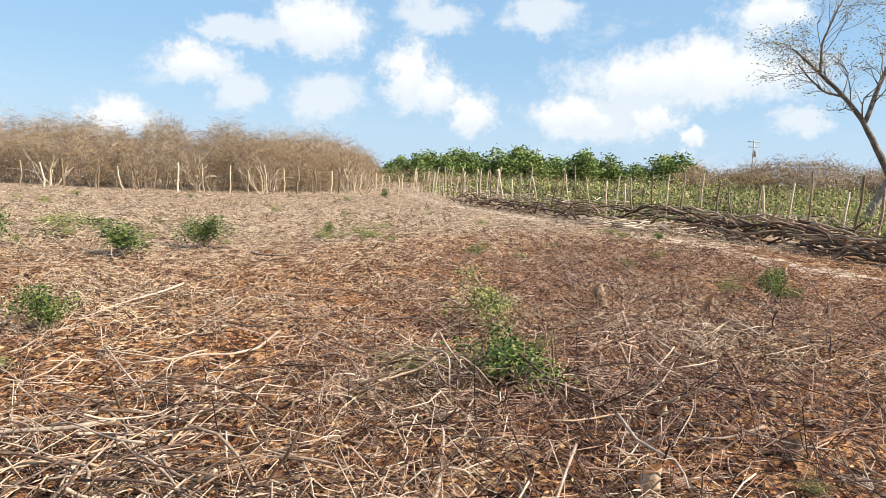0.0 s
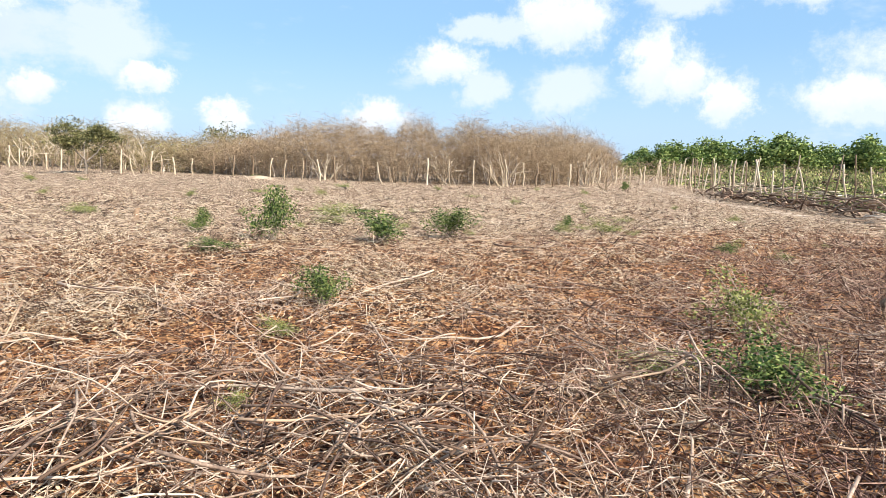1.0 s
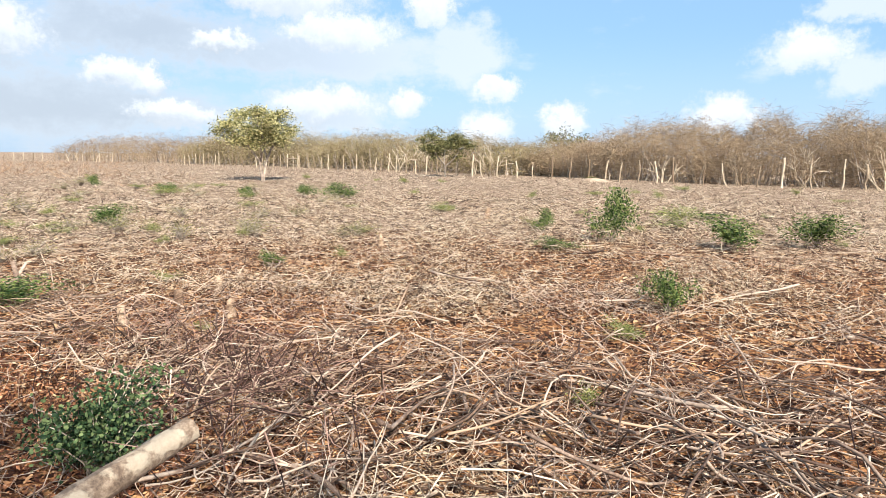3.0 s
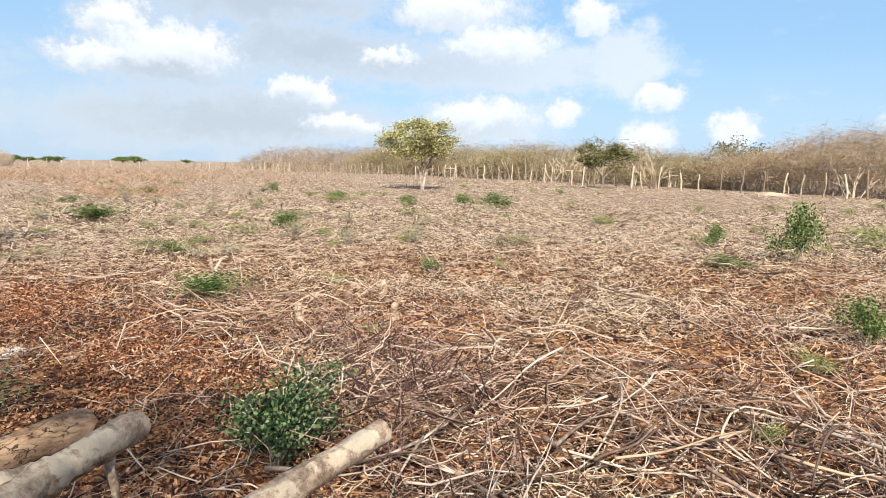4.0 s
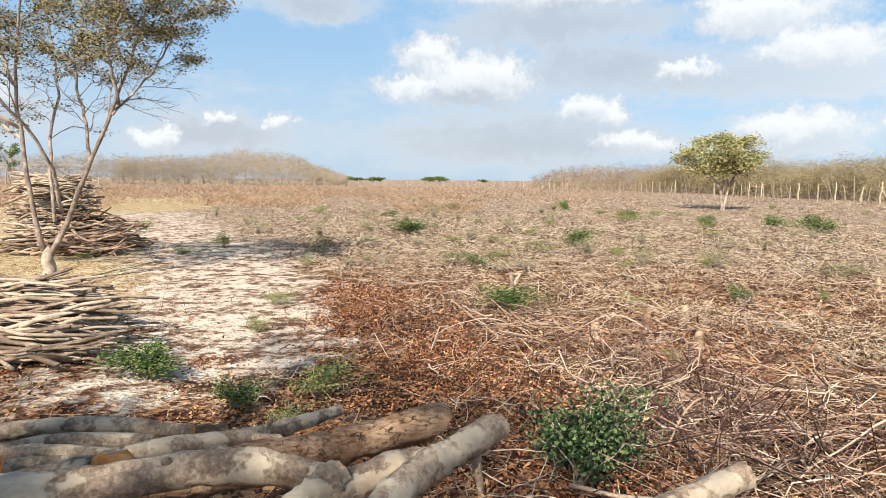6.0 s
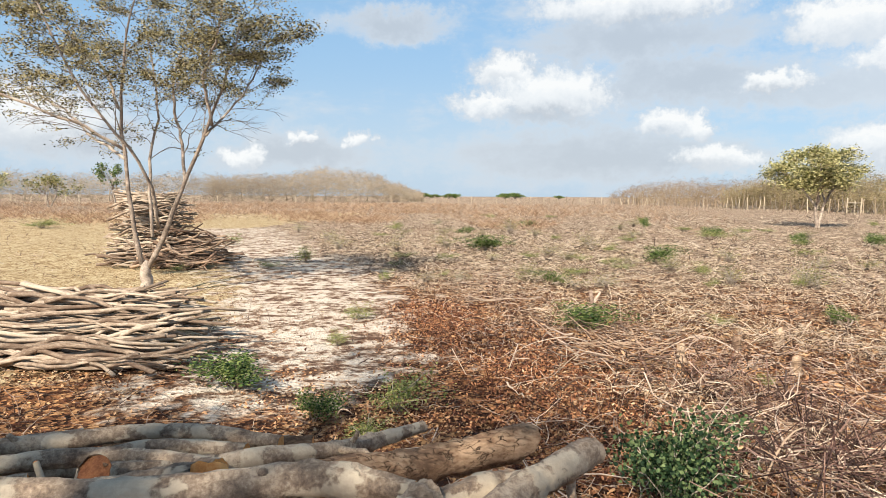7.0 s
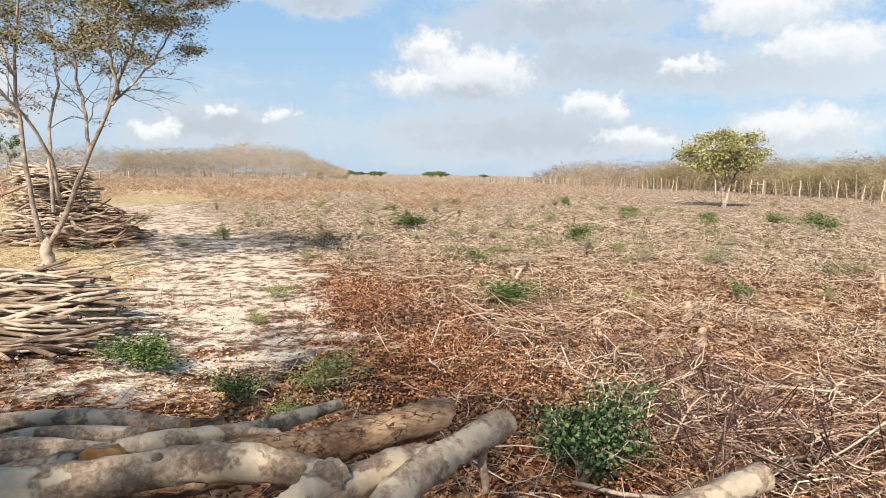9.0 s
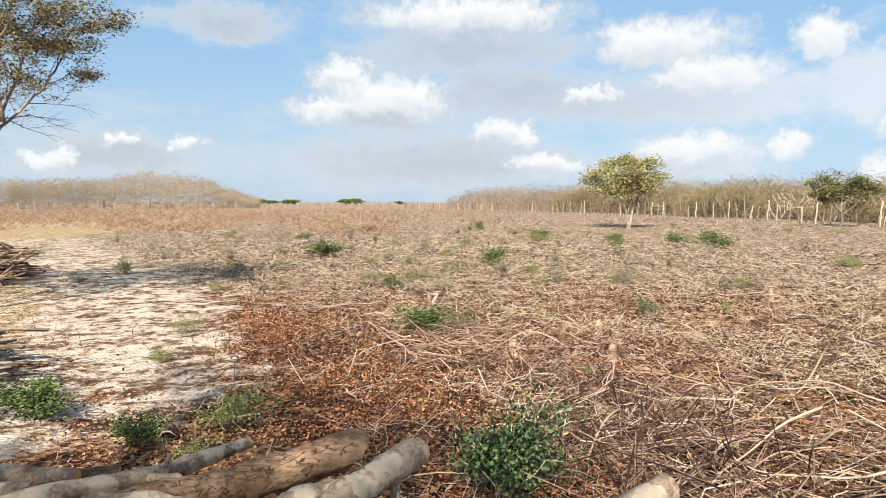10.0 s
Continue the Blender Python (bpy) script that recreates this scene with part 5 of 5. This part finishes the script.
# bare bushes along the north fence
bare = tree("bare_bush", (-5.0, 40.5, 0), [((0.5, 0.1, 1), 0.9, 0.035), ((-0.5, 0.1, 1), 0.9, 0.035), ((0.1, -0.3, 1), 1.0, 0.035), ((-0.1, 0.3, 1), 1.0, 0.03), ((-0.8, 0, 1), 0.8, 0.03)],
            "pale leafless bush beside the fence", 41, M_OLIVE, 0, 0.1, 2, 0.6, 0.2, (3, 3), bark=M_POST, category="bush", group="bare bushes")
for k, (x, y, s) in enumerate([(-11, 38.6, 1.0), (-14.5, 37.6, 0.9), (-17.6, 36.6, 1.0), (-48, 36.5, 1.3), (-45, 36, 1.2), (-40, 36.4, 1.2), (-37, 35.7, 1.0), (-50.5, 36.4, 1.2), (-7.2, 46.5, 1.2), (-22, 35.8, 0.9)]):
    copy_thing(bare, pose(x, y, 0, 0, 0, 63 * k) @ Matrix.Diagonal((s * 1.15, s * 1.15, s * 1.2, 1)))


# ---- weedy field beyond the east fence ----
def weedy_field():
    n = 84000
    k = 14 * (90 / 14) ** rng.uniform(0, 1, n)
    lat = rng.uniform(-0.12, 0.9, n)
    x, y = lat * k, k
    ok = east_of_fence(x, y) > 1.0
    x, y = x[ok], y[ok]
    m = len(x)
    clump = 0.5 + 0.5 * np.sin(0.8 * x + np.sin(0.5 * y)) * np.sin(0.6 * y + np.sin(0.7 * x))
    tall = rng.uniform(0.2, 1.0, m) * (0.5 + 0.8 * clump) * (0.75 + np.clip((y - 25) / 45, 0, 1.2)) * (1 + 0.5 * (x / y > 0.28)) * np.clip(east_of_fence(x, y) / 7, 0.2, 1)
    pts = np.column_stack([x, y, tall * rng.uniform(0.3, 1.0, m)])
    v, g = blades(pts, 0.10 + 0.003 * y, 0.45, 1.2, 0.3, simple=True)
    ob = stuff("weed_field", mesh_of("weed_field", v, g, M_WEED2, False), "dense waist-high green weeds beyond the fence", "weeds")
    t = np.linspace(0, 1, 3)
    q = rng.choice(m, m // 6, replace=False)
    P = np.zeros((len(q), 3, 3))
    P[:, :, :2] = pts[q][:, None, :2] + (rng.normal(size=(len(q), 2)) * 0.12)[:, None] * t[None, :, None]
    P[:, :, 2] = tall[q][:, None] * t - 0.02
    v, g = tubes(P, np.full((len(q), 3), 0.006) * (1, 0.8, 0.5), 3, caps=False)
    part("stalks", mesh_of("stalks", v, g, M_TWIG), ob)


weedy_field()


# ---- piles of cut poles ----
def pole_mesh(k, material):
    """A crooked cut pole one metre long along x, thickness 0.05."""
    P = bent(1, np.array([1.0]), 0.25, 9)
    v, g = tubes(P, (0.025 * np.linspace(1.15, 0.65, 9) * rng.uniform(0.86, 1.14, 9))[None], 6)
    return mesh_of("pole", v, g, material)


M_PILE = mat("weathered_pale_pole", ramp3((0.13, 0.085, 0.06), (0.29, 0.222, 0.168), (0.46, 0.38, 0.305)), 12, 0.8, 0.8, vary=0.2, by="object")
POLES_PALE = [pole_mesh(k, M_PILE) for k in range(10)]
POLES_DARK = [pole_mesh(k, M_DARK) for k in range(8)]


def lay_pole(parent, base, meshes, x, y, z, heading, length, thick, tilt=0.0):
    p = part("pole", meshes[int(rng.integers(len(meshes)))], parent)
    s = thick / 0.05
    p.matrix_basis = pose(x - base[0], y - base[1], z - base[2], rng.uniform(0, 360) * 0, tilt, heading) @ Matrix.Rotation(rng.uniform(0, 6.28), 4, "X") @ Matrix.Diagonal((length, s, s, 1))


def wood_pile(base, heading, half_depth, tall, n, length, thick, meshes, label, shift=0.25, profile=2.0, skew=0.0):
    """Poles laid side by side along a heading, heaped across it."""
    ob = thing("wood_pile", base, label, "wood pile", "piles of cut poles")
    h = math.radians(heading)
    for k in range(n):
        u = rng.uniform(-1, 1)
        top = tall * (1 - abs(u) ** profile)
        z = top * (1 - rng.uniform(0, 1) ** 1.6 * 0.95) + thick * 0.5
        L = length * rng.uniform(0.55, 1.1)
        off = rng.normal() * shift + (length - L) * rng.uniform(-0.3, 0.4) - skew * u * half_depth
        x = base[0] + math.cos(h) * off - math.sin(h) * u * half_depth
        y = base[1] + math.sin(h) * off + math.cos(h) * u * half_depth
        lay_pole(ob, base, meshes, x, y, base[2] + max(z, thick * 0.5), heading + np.clip(rng.normal(), -1.6, 1.6) * 9, L, thick * rng.uniform(0.45, 1.25), np.clip(rng.normal(), -1.4, 1.4) * 3.0)
    return ob


wood_pile((-6.75, -4.9, 0), 95, 1.2, 0.46, 290, 2.2, 0.046, POLES_PALE, "low stack of bleached crooked poles on sandy ground", 0.2, 2.0, 0.5)
wood_pile((-14.3, -8.45, 0), 97, 0.9, 1.55, 290, 1.35, 0.042, POLES_PALE, "high heap of cut poles behind the thorny tree", 0.12, 2.6)
# the heap's shade on this spill is put into its darker pole colour
wood_pile((-13.9, -7.3, 0), 97, 0.8, 0.72, 90, 1.5, 0.052, POLES_DARK, "spill of poles beside the high heap, coloured dark for its shade", 0.15, 1.6)


def along_east(s):
    """Places and headings along the east fence, s from 0 at its far end to 1."""
    pts = np.array(FENCE_EAST, float)
    run = np.concatenate([[0], np.cumsum(np.hypot(*np.diff(pts, axis=0).T))])
    u = np.clip(np.asarray(s), 0, 1) * run[-1]
    xy = np.stack([np.interp(u, run, pts[:, 0]), np.interp(u, run, pts[:, 1])], -1)
    d = np.stack([np.interp(u, run, np.gradient(pts[:, i], run)) for i in (0, 1)], -1)
    d /= np.linalg.norm(d, axis=-1, keepdims=True)
    return xy, d, np.stack([d[..., 1], -d[..., 0]], -1)


def fence_brush():
    mid, _, side = along_east(0.72)
    base = (*(mid + side * 0.9), 0)
    ob = thing("brush_wall", base, "long low wall of dark stacked branches along the fence", "brush pile")
    for k in range(300):
        xy, d, side = along_east(0.42 + 0.6 * rng.uniform() ** 0.8)
        u, f = rng.uniform(-0.8, 0.8), rng.uniform()
        x, y = xy + side * (1.05 + u)
        lay_pole(ob, base, POLES_DARK, x, y, 0.05 + f * 0.75 * (1 - abs(u) * 0.7), math.degrees(math.atan2(d[1], d[0])) + rng.normal() * 15, rng.uniform(1.0, 2.6), rng.uniform(0.03, 0.085), rng.normal() * 5)
    m = 5200
    u, f = rng.uniform(-0.95, 0.95, m), rng.uniform(0, 1, m)
    xy, d, side = along_east(1.04 * rng.uniform(0, 1, m) ** 1.1 - 0.02)
    xy = xy + side * (1.05 + u)[:, None]
    R = rng.uniform(0.010, 0.032, m)
    P = laid(bent(m, rng.uniform(0.6, 2.0, m), 0.09), xy, np.arctan2(d[:, 1], d[:, 0]) + rng.normal(size=m) * 0.45, rng.normal(size=m) * 0.13, 0.04 + f * 1.0 * (1 - np.abs(u) * 0.5) * (0.75 + 0.25 * np.sin(xy[:, 1] * 0.9)))
    P[:, :, 2] = np.maximum(P[:, :, 2], 0.02)
    v, g = tubes(P, R[:, None] * np.linspace(1, 0.6, 4), 5)
    tagged(part("brushwood", mesh_of("brushwood", v, g, M_DARK_JOINED), ob), kind="stuff")
    m = 480
    xy, d, side = along_east(rng.uniform(0.0, 0.85, m))
    xy = xy - side * rng.uniform(1.0, 6, m)[:, None]
    P = laid(bent(m, rng.uniform(0.8, 2.4, m), 0.05), xy, np.arctan2(d[:, 1], d[:, 0]) + rng.normal(size=m) * 0.5, rng.normal(size=m) * 0.1, rng.uniform(0.05, 0.6, m))
    v, g = tubes(P, rng.uniform(0.012, 0.03, m)[:, None] * np.linspace(1, 0.6, 4), 5)
    stuff("cut_wood_heap", mesh_of("cut_wood_heap", v, g, M_STICK), "pale cut branches heaped beyond the fence", "brushwood")
    m = 60
    P = laid(bent(m, rng.uniform(0.5, 1.5, m), 0.1), np.column_stack([rng.normal(size=m) * 0.9 + 6.3, rng.normal(size=m) * 0.6 + 21.2]), rng.normal(size=m) * 0.5, rng.normal(size=m) * 0.12, rng.uniform(0.03, 0.3, m))
    P[:, :, 2] = np.maximum(P[:, :, 2], 0.02)
    v, g = tubes(P, rng.uniform(0.012, 0.03, m)[:, None] * np.linspace(1, 0.6, 4), 5)
    stuff("pale_cut_poles", mesh_of("pale_cut_poles", v, g, M_BLEACHED), "bleached cut branches dropped before the brush wall", "brushwood")


M_BLEACHED = mat("bleached_pole", ramp3((0.22, 0.16, 0.12), (0.42, 0.34, 0.27), (0.60, 0.52, 0.43)), 4, 0.75, 0.3, vary=0.3)
M_DARK_JOINED = mat("weathered_brush", ramp3((0.05, 0.03, 0.023), (0.14, 0.085, 0.062), (0.33, 0.235, 0.17)), 4, 0.8, 0.3, vary=0.35)
fence_brush()


# ---- logs in the foreground ----
def log(points, radius, bark, label, knots=0, seed=0, taper=0.85, cut=None, stubs=(), slant=None):
    """A log along a smooth line, with its two sawn ends; slant: the way in which the first cut is drawn out."""
    rg = np.random.default_rng(seed + 100)
    pts = np.array(points, float)
    s = np.concatenate([[0], np.cumsum(np.linalg.norm(np.diff(pts, axis=0), axis=1))])
    k = 40
    u = np.linspace(0, s[-1], k)
    P = np.stack([np.interp(u, s, pts[:, i]) for i in range(3)], -1)
    for _ in range(8):
        P[1:-1] = (P[:-2] + 2 * P[1:-1] + P[2:]) / 4
    R = radius * np.linspace(1, taper, k) * (1 + 0.05 * np.sin(u * 14 + seed) + 0.03 * rg.normal(size=k))
    for _ in range(knots):
        R += radius * 0.22 * np.exp(-((u - rg.uniform(0, s[-1])) / (radius * 0.7)) ** 2)
    base = P[k // 2]
    v, g = tubes((P - base)[None], R[None], 18, caps=False)
    ring = v.reshape(k, 18, 3)
    a = np.arange(18)
    ring += (ring - (P - base)[:, None]) * (0.09 * np.sin(3 * a + u[:, None] * 9 + seed) + 0.04 * rg.normal(size=(k, 18)))[:, :, None]
    if slant:
        out = (P[0] - P[1]) / np.linalg.norm(P[0] - P[1])
        ring[0] += out * ((ring[0] - ring[0].mean(0)) @ np.array(slant))[:, None]
    ob = thing("log", base, label, "log", "logs in the heap")
    part("bark", mesh_of("bark", ring.reshape(-1, 3), g, bark), ob)
    for f, way, size, r in stubs:
        q = (P - base)[int(f * k)]
        t = np.linspace(0, 1, 5)[:, None]
        line = q + np.array(way) * t * size + rg.normal(size=(5, 3)) * 0.004 * t
        v, g = tubes(line[None], (r * np.linspace(1.3, 0.75, 5))[None], 8)
        part("stub", mesh_of("stub", v, g, bark), ob)
    for end, row in ((0, ring[0]), (-1, ring[-1])):
        c = row.mean(0)
        out = (P[0] - P[1]) if end == 0 else (P[-1] - P[-2])
        out /= np.linalg.norm(out)
        face = np.concatenate([row * 0.98 + c * 0.02, [c + out * 0.004]])
        tri = np.stack([np.full(18, 18), a, (a + 1) % 18], -1)
        part("cut_end", mesh_of("cut_end", face, [tri if end else tri[:, ::-1]], cut or M_CUT, False), ob, "sawn wood end")
    return ob


GREY = "smooth grey-barked log with pale patches in the heap"
log([(-1.66, -0.185, 1.03), (-1.58, -0.251, 1.029), (-1.46, -0.327, 1.036), (-1.37, -0.376, 1.04), (-1.2, -0.45, 1.02)], 0.028, M_BARK, GREY, 1, 1, 1.05, stubs=[(0.16, (0.25, 0.1, -1), 0.10, 0.009), (0.2, (0.3, -0.3, 0.8), 0.03, 0.01)])
log([(-1.98, -0.33, 0.916), (-1.90, -0.487, 0.897), (-1.82, -0.621, 0.896), (-1.75, -0.73, 0.903), (-1.68, -0.838, 0.905), (-1.62, -1.2, 0.87)], 0.043, M_ROUGH, "rough tan-barked log with deep cracks in the heap", 0, 2, 1.1, slant=(0.9, 0.0, 0.7))
log([(-1.50, -0.534, 0.989), (-1.51, -0.61, 1.007), (-1.51, -0.686, 1.018), (-1.48, -0.785, 1.022), (-1.45, -0.848, 1.012), (-1.42, -0.995, 1.005), (-1.40, -1.179, 1.004), (-1.36, -1.6, 1.0)], 0.031, M_BARK, GREY, 3, 3, 1.08, stubs=[(0.27, (0.3, 0.1, 0.8), 0.035, 0.012)])
log([(-1.44, -0.489, 1.03), (-1.40, -0.519, 1.02), (-1.28, -0.60, 1.0)], 0.024, M_BARK, GREY, 1, 13, 1.0)
log([(-2.55, -0.649, 0.735), (-2.40, -0.736, 0.754), (-2.20, -0.811, 0.793), (-2.05, -0.906, 0.83), (-1.95, -0.997, 0.858), (-1.90, -1.058, 0.858), (-1.86, -1.125, 0.86), (-1.80, -1.4, 0.85)], 0.021, M_BARK, GREY, 2, 4, 1.4,
    stubs=[(0.36, (0.1, 0.55, 0.9), 0.06, 0.008), (0.4, (0.4, 0.9, 0.1), 0.14, 0.010)])
log([(-2.20, -1.037, 0.794), (-2.22, -1.226, 0.804), (-2.22, -1.393, 0.814), (-2.16, -1.526, 0.819), (-2.06, -1.695, 0.818), (-1.98, -1.916, 0.81), (-1.9, -2.3, 0.79)], 0.024, M_BARK, GREY, 2, 5, 1.15, stubs=[(0.55, (0.5, -0.5, 0.7), 0.06, 0.010)])
log([(-2.10, -1.103, 0.808), (-2.12, -1.269, 0.803), (-2.10, -1.364, 0.815), (-2.04, -1.433, 0.82), (-1.98, -1.497, 0.815), (-1.92, -1.9, 0.79)], 0.021, M_BARK, GREY, 1, 6, 1.1)
log([(-1.80, -1.047, 0.884), (-1.88, -1.207, 0.871), (-1.90, -1.376, 0.863), (-1.88, -1.555, 0.855), (-1.84, -1.751, 0.831), (-1.8, -2.2, 0.80)], 0.024, M_BARK, GREY, 2, 14, 1.05)
log([(-1.60, -0.985, 0.968), (-1.58, -1.053, 0.959), (-1.56, -1.153, 0.945), (-1.50, -1.4, 0.92), (-1.46, -1.7, 0.9)], 0.026, M_BARK, "log with an orange sawn end in the heap", 0, 7, 1.1, slant=(-1.6, 0.0, -1.1))
log([(-1.69, -1.286, 0.925), (-1.76, -1.34, 0.885), (-2.0, -1.55, 0.72)], 0.029, M_ROUGH, "short reddish cut log in the heap", 0, 8, cut=M_CUT_RED, slant=(0.0, 0.5, -0.4), stubs=[(0.05, (0.2, 0.75, 0.4), 0.05, 0.006), (0.1, (0.1, 0.5, 0.7), 0.05, 0.005)])
log([(-1.56, -0.353, 1.0), (-1.50, -0.417, 1.005), (-1.44, -0.479, 1.0), (-1.3, -0.60, 0.98)], 0.028, M_BARK, GREY, 2, 11, 1.05, slant=(0.7, 0.3, 0.0))
log([(-1.76, -1.508, 0.859), (-1.72, -1.565, 0.861), (-1.68, -1.662, 0.859), (-1.62, -2.0, 0.84)], 0.014, M_BARK, "thin pale branch between the logs of the heap", 1, 16)
log([(-1.73, -1.46, 0.915), (-1.72, -1.44, 0.88), (-1.70, -1.41, 0.83)], 0.007, M_BARK, "pale broken stick standing between the logs", 0, 17, 1.3)
log([(-2.40, -1.81, 0.711), (-2.36, -1.953, 0.695), (-2.30, -2.204, 0.678), (-2.2, -2.6, 0.66)], 0.026, M_BARK, GREY, 1, 18)
log([(-2.46, -1.02, 0.68), (-2.42, -1.25, 0.69), (-2.35, -1.7, 0.70)], 0.036, M_ROUGH, "tan cut log at the back of the heap", 0, 9)
log([(-1.565, 0.30, 0.965), (-1.45, 0.07, 0.94), (-1.36, -0.12, 0.91), (-1.22, -0.5, 0.86), (-1.1, -0.9, 0.80)], 0.028, M_BARK, GREY, 1, 10)
log([(-2.0, -1.5, 0.78), (-1.85, -1.75, 0.80), (-1.7, -2.2, 0.82)], 0.030, M_BARK, GREY, 1, 12)
for k in range(6):
    log([(-1.44 + 0.06 * k, -0.80 + 0.03 * (k % 3), 0.80 + 0.015 * k), (-1.42 + 0.06 * k, -1.3, 0.80 + 0.015 * k), (-1.40 + 0.06 * k, -1.9, 0.79)], 0.034, M_BARK, "grey-barked log lower in the heap", 1, 70 + k)
f_rng = np.random.default_rng(5)
for k in range(46):
    layer = k % 7
    x = f_rng.uniform(-2.35 + layer * 0.05, -1.05)
    z = 0.06 + layer * 0.105
    y0 = f_rng.uniform(-1.05, -0.72) - max(0, (-1.6 - x)) * 0.5
    y1 = y0 - f_rng.uniform(1.2, 1.9)
    dx = f_rng.normal() * 0.12
    log([(x, y0, z), (x + dx * 0.5, (y0 + y1) / 2, z + f_rng.normal() * 0.02), (x + dx, y1, z)], f_rng.uniform(0.028, 0.048), M_BARK if k % 4 else M_ROUGH, "grey-barked log lower in the heap", 1, 20 + k)


# ---- power pole ----
def power_pole(x, y):
    ob = thing("power_pole", (x, y, 0), "grey power pole with two cross-arms beyond the trees", "power pole")
    P = np.array([[[0, 0, -0.2], [0, 0, 4], [0, 0, 8.6]]])
    v, g = tubes(P, np.array([[0.16, 0.13, 0.10]]), 8)
    part("shaft", mesh_of("shaft", v, g, M_POLE), ob)
    for z, w in ((8.5, 1.0), (7.7, 0.8)):
        v, g = tubes(np.array([[[-w, 0, z], [0, 0, z], [w, 0, z]]]), np.full((1, 3), 0.07), 4)
        part("cross_arm", mesh_of("cross_arm", v, g, M_POLE), ob)
    v, g = tubes(np.array([[[0.3, 0, 6.2], [0.3, 0, 6.7], [0.3, 0, 7.2]]]), np.full((1, 3), 0.22), 10)
    part("transformer", mesh_of("transformer", v, g, M_POLE), ob)


power_pole(47.2, 100)


# ---- small things by the fence and in the field ----
def stake(x, y):
    ob = thing("stake", (x, y, float(gz(x, y))), "pale forked stake leaning out of a green shrub", "stake")
    a = np.array([[[0.06, 0.05, -0.05], [0.03, 0.03, 0.12], [0.0, 0.0, 0.28], [-0.03, -0.03, 0.45]]])
    b = np.array([[[0.0, 0.0, 0.28], [-0.03, 0.04, 0.33], [-0.05, 0.08, 0.38], [-0.06, 0.10, 0.42]]])
    for name, line, r in (("shaft", a, 0.028), ("fork", b, 0.018)):
        v, g = tubes(line, (r * np.linspace(1.1, 0.8, 4))[None], 8)
        part(name, mesh_of(name, v, g, M_PALE), ob)


stake(-8.45, 0.72)


def mound(x, y, w, h):
    n, k = 24, 7
    a, t = np.meshgrid(np.arange(n) * 2 * np.pi / n, np.linspace(0, 1, k), indexing="ij")
    r = w / 2 * (1 - t) * (1 + 0.12 * np.sin(3 * a + 1) + 0.06 * np.sin(7 * a))
    v = np.stack([r * np.cos(a) * 1.6, r * np.sin(a), h * np.sin(t * 1.57) - 0.03 + 0.02 * np.sin(9 * a) * (1 - t)], -1).reshape(-1, 3)
    i, j = np.meshgrid(np.arange(n), np.arange(k - 1), indexing="ij")
    q = (i + 1) % n
    me = mesh_of("spoil_mound", v, [np.stack([i * k + j, q * k + j, q * k + j + 1, i * k + j + 1], -1).reshape(-1, 4)], M_MOUND)
    ob = tagged(new("spoil_mound", me), "low pale heap of sandy soil near the fence", "soil heap")
    ob.matrix_world = pose(x, y, 0, 0, 0, 20)


M_MOUND = mat("pale_spoil", ramp3((0.22, 0.15, 0.105), (0.34, 0.26, 0.19), (0.46, 0.38, 0.30)), 3, 0.95, 0.6, vary=0.05)
mound(-25.6, 33.6, 1.5, 0.26)


def gate(x, y, heading):
    ob = thing("pole_gate", (x, y, 0), "rough pole gate in the fence", "gate")
    lines = [("post", (-1.1, 0, -0.1), (-1.05, 0, 1.55), 0.06), ("post", (1.1, 0, -0.1), (1.15, 0, 1.6), 0.06), ("rail", (-1.2, 0, 0.55), (1.2, 0, 0.5), 0.04), ("rail", (-1.2, 0, 1.1), (1.2, 0, 1.15), 0.04)]
    for name, a, b, r in lines:
        t = np.linspace(0, 1, 5)[:, None]
        P = (np.array(a) * (1 - t) + np.array(b) * t + rng.normal(size=(5, 3)) * 0.02)[None]
        v, g = tubes(P, np.full((1, 5), r), 7)
        part(name, mesh_of(name, v, g, M_POST), ob)
    ob.rotation_euler = (0, 0, math.radians(heading))


gate(-66.5, 33.3, 5)
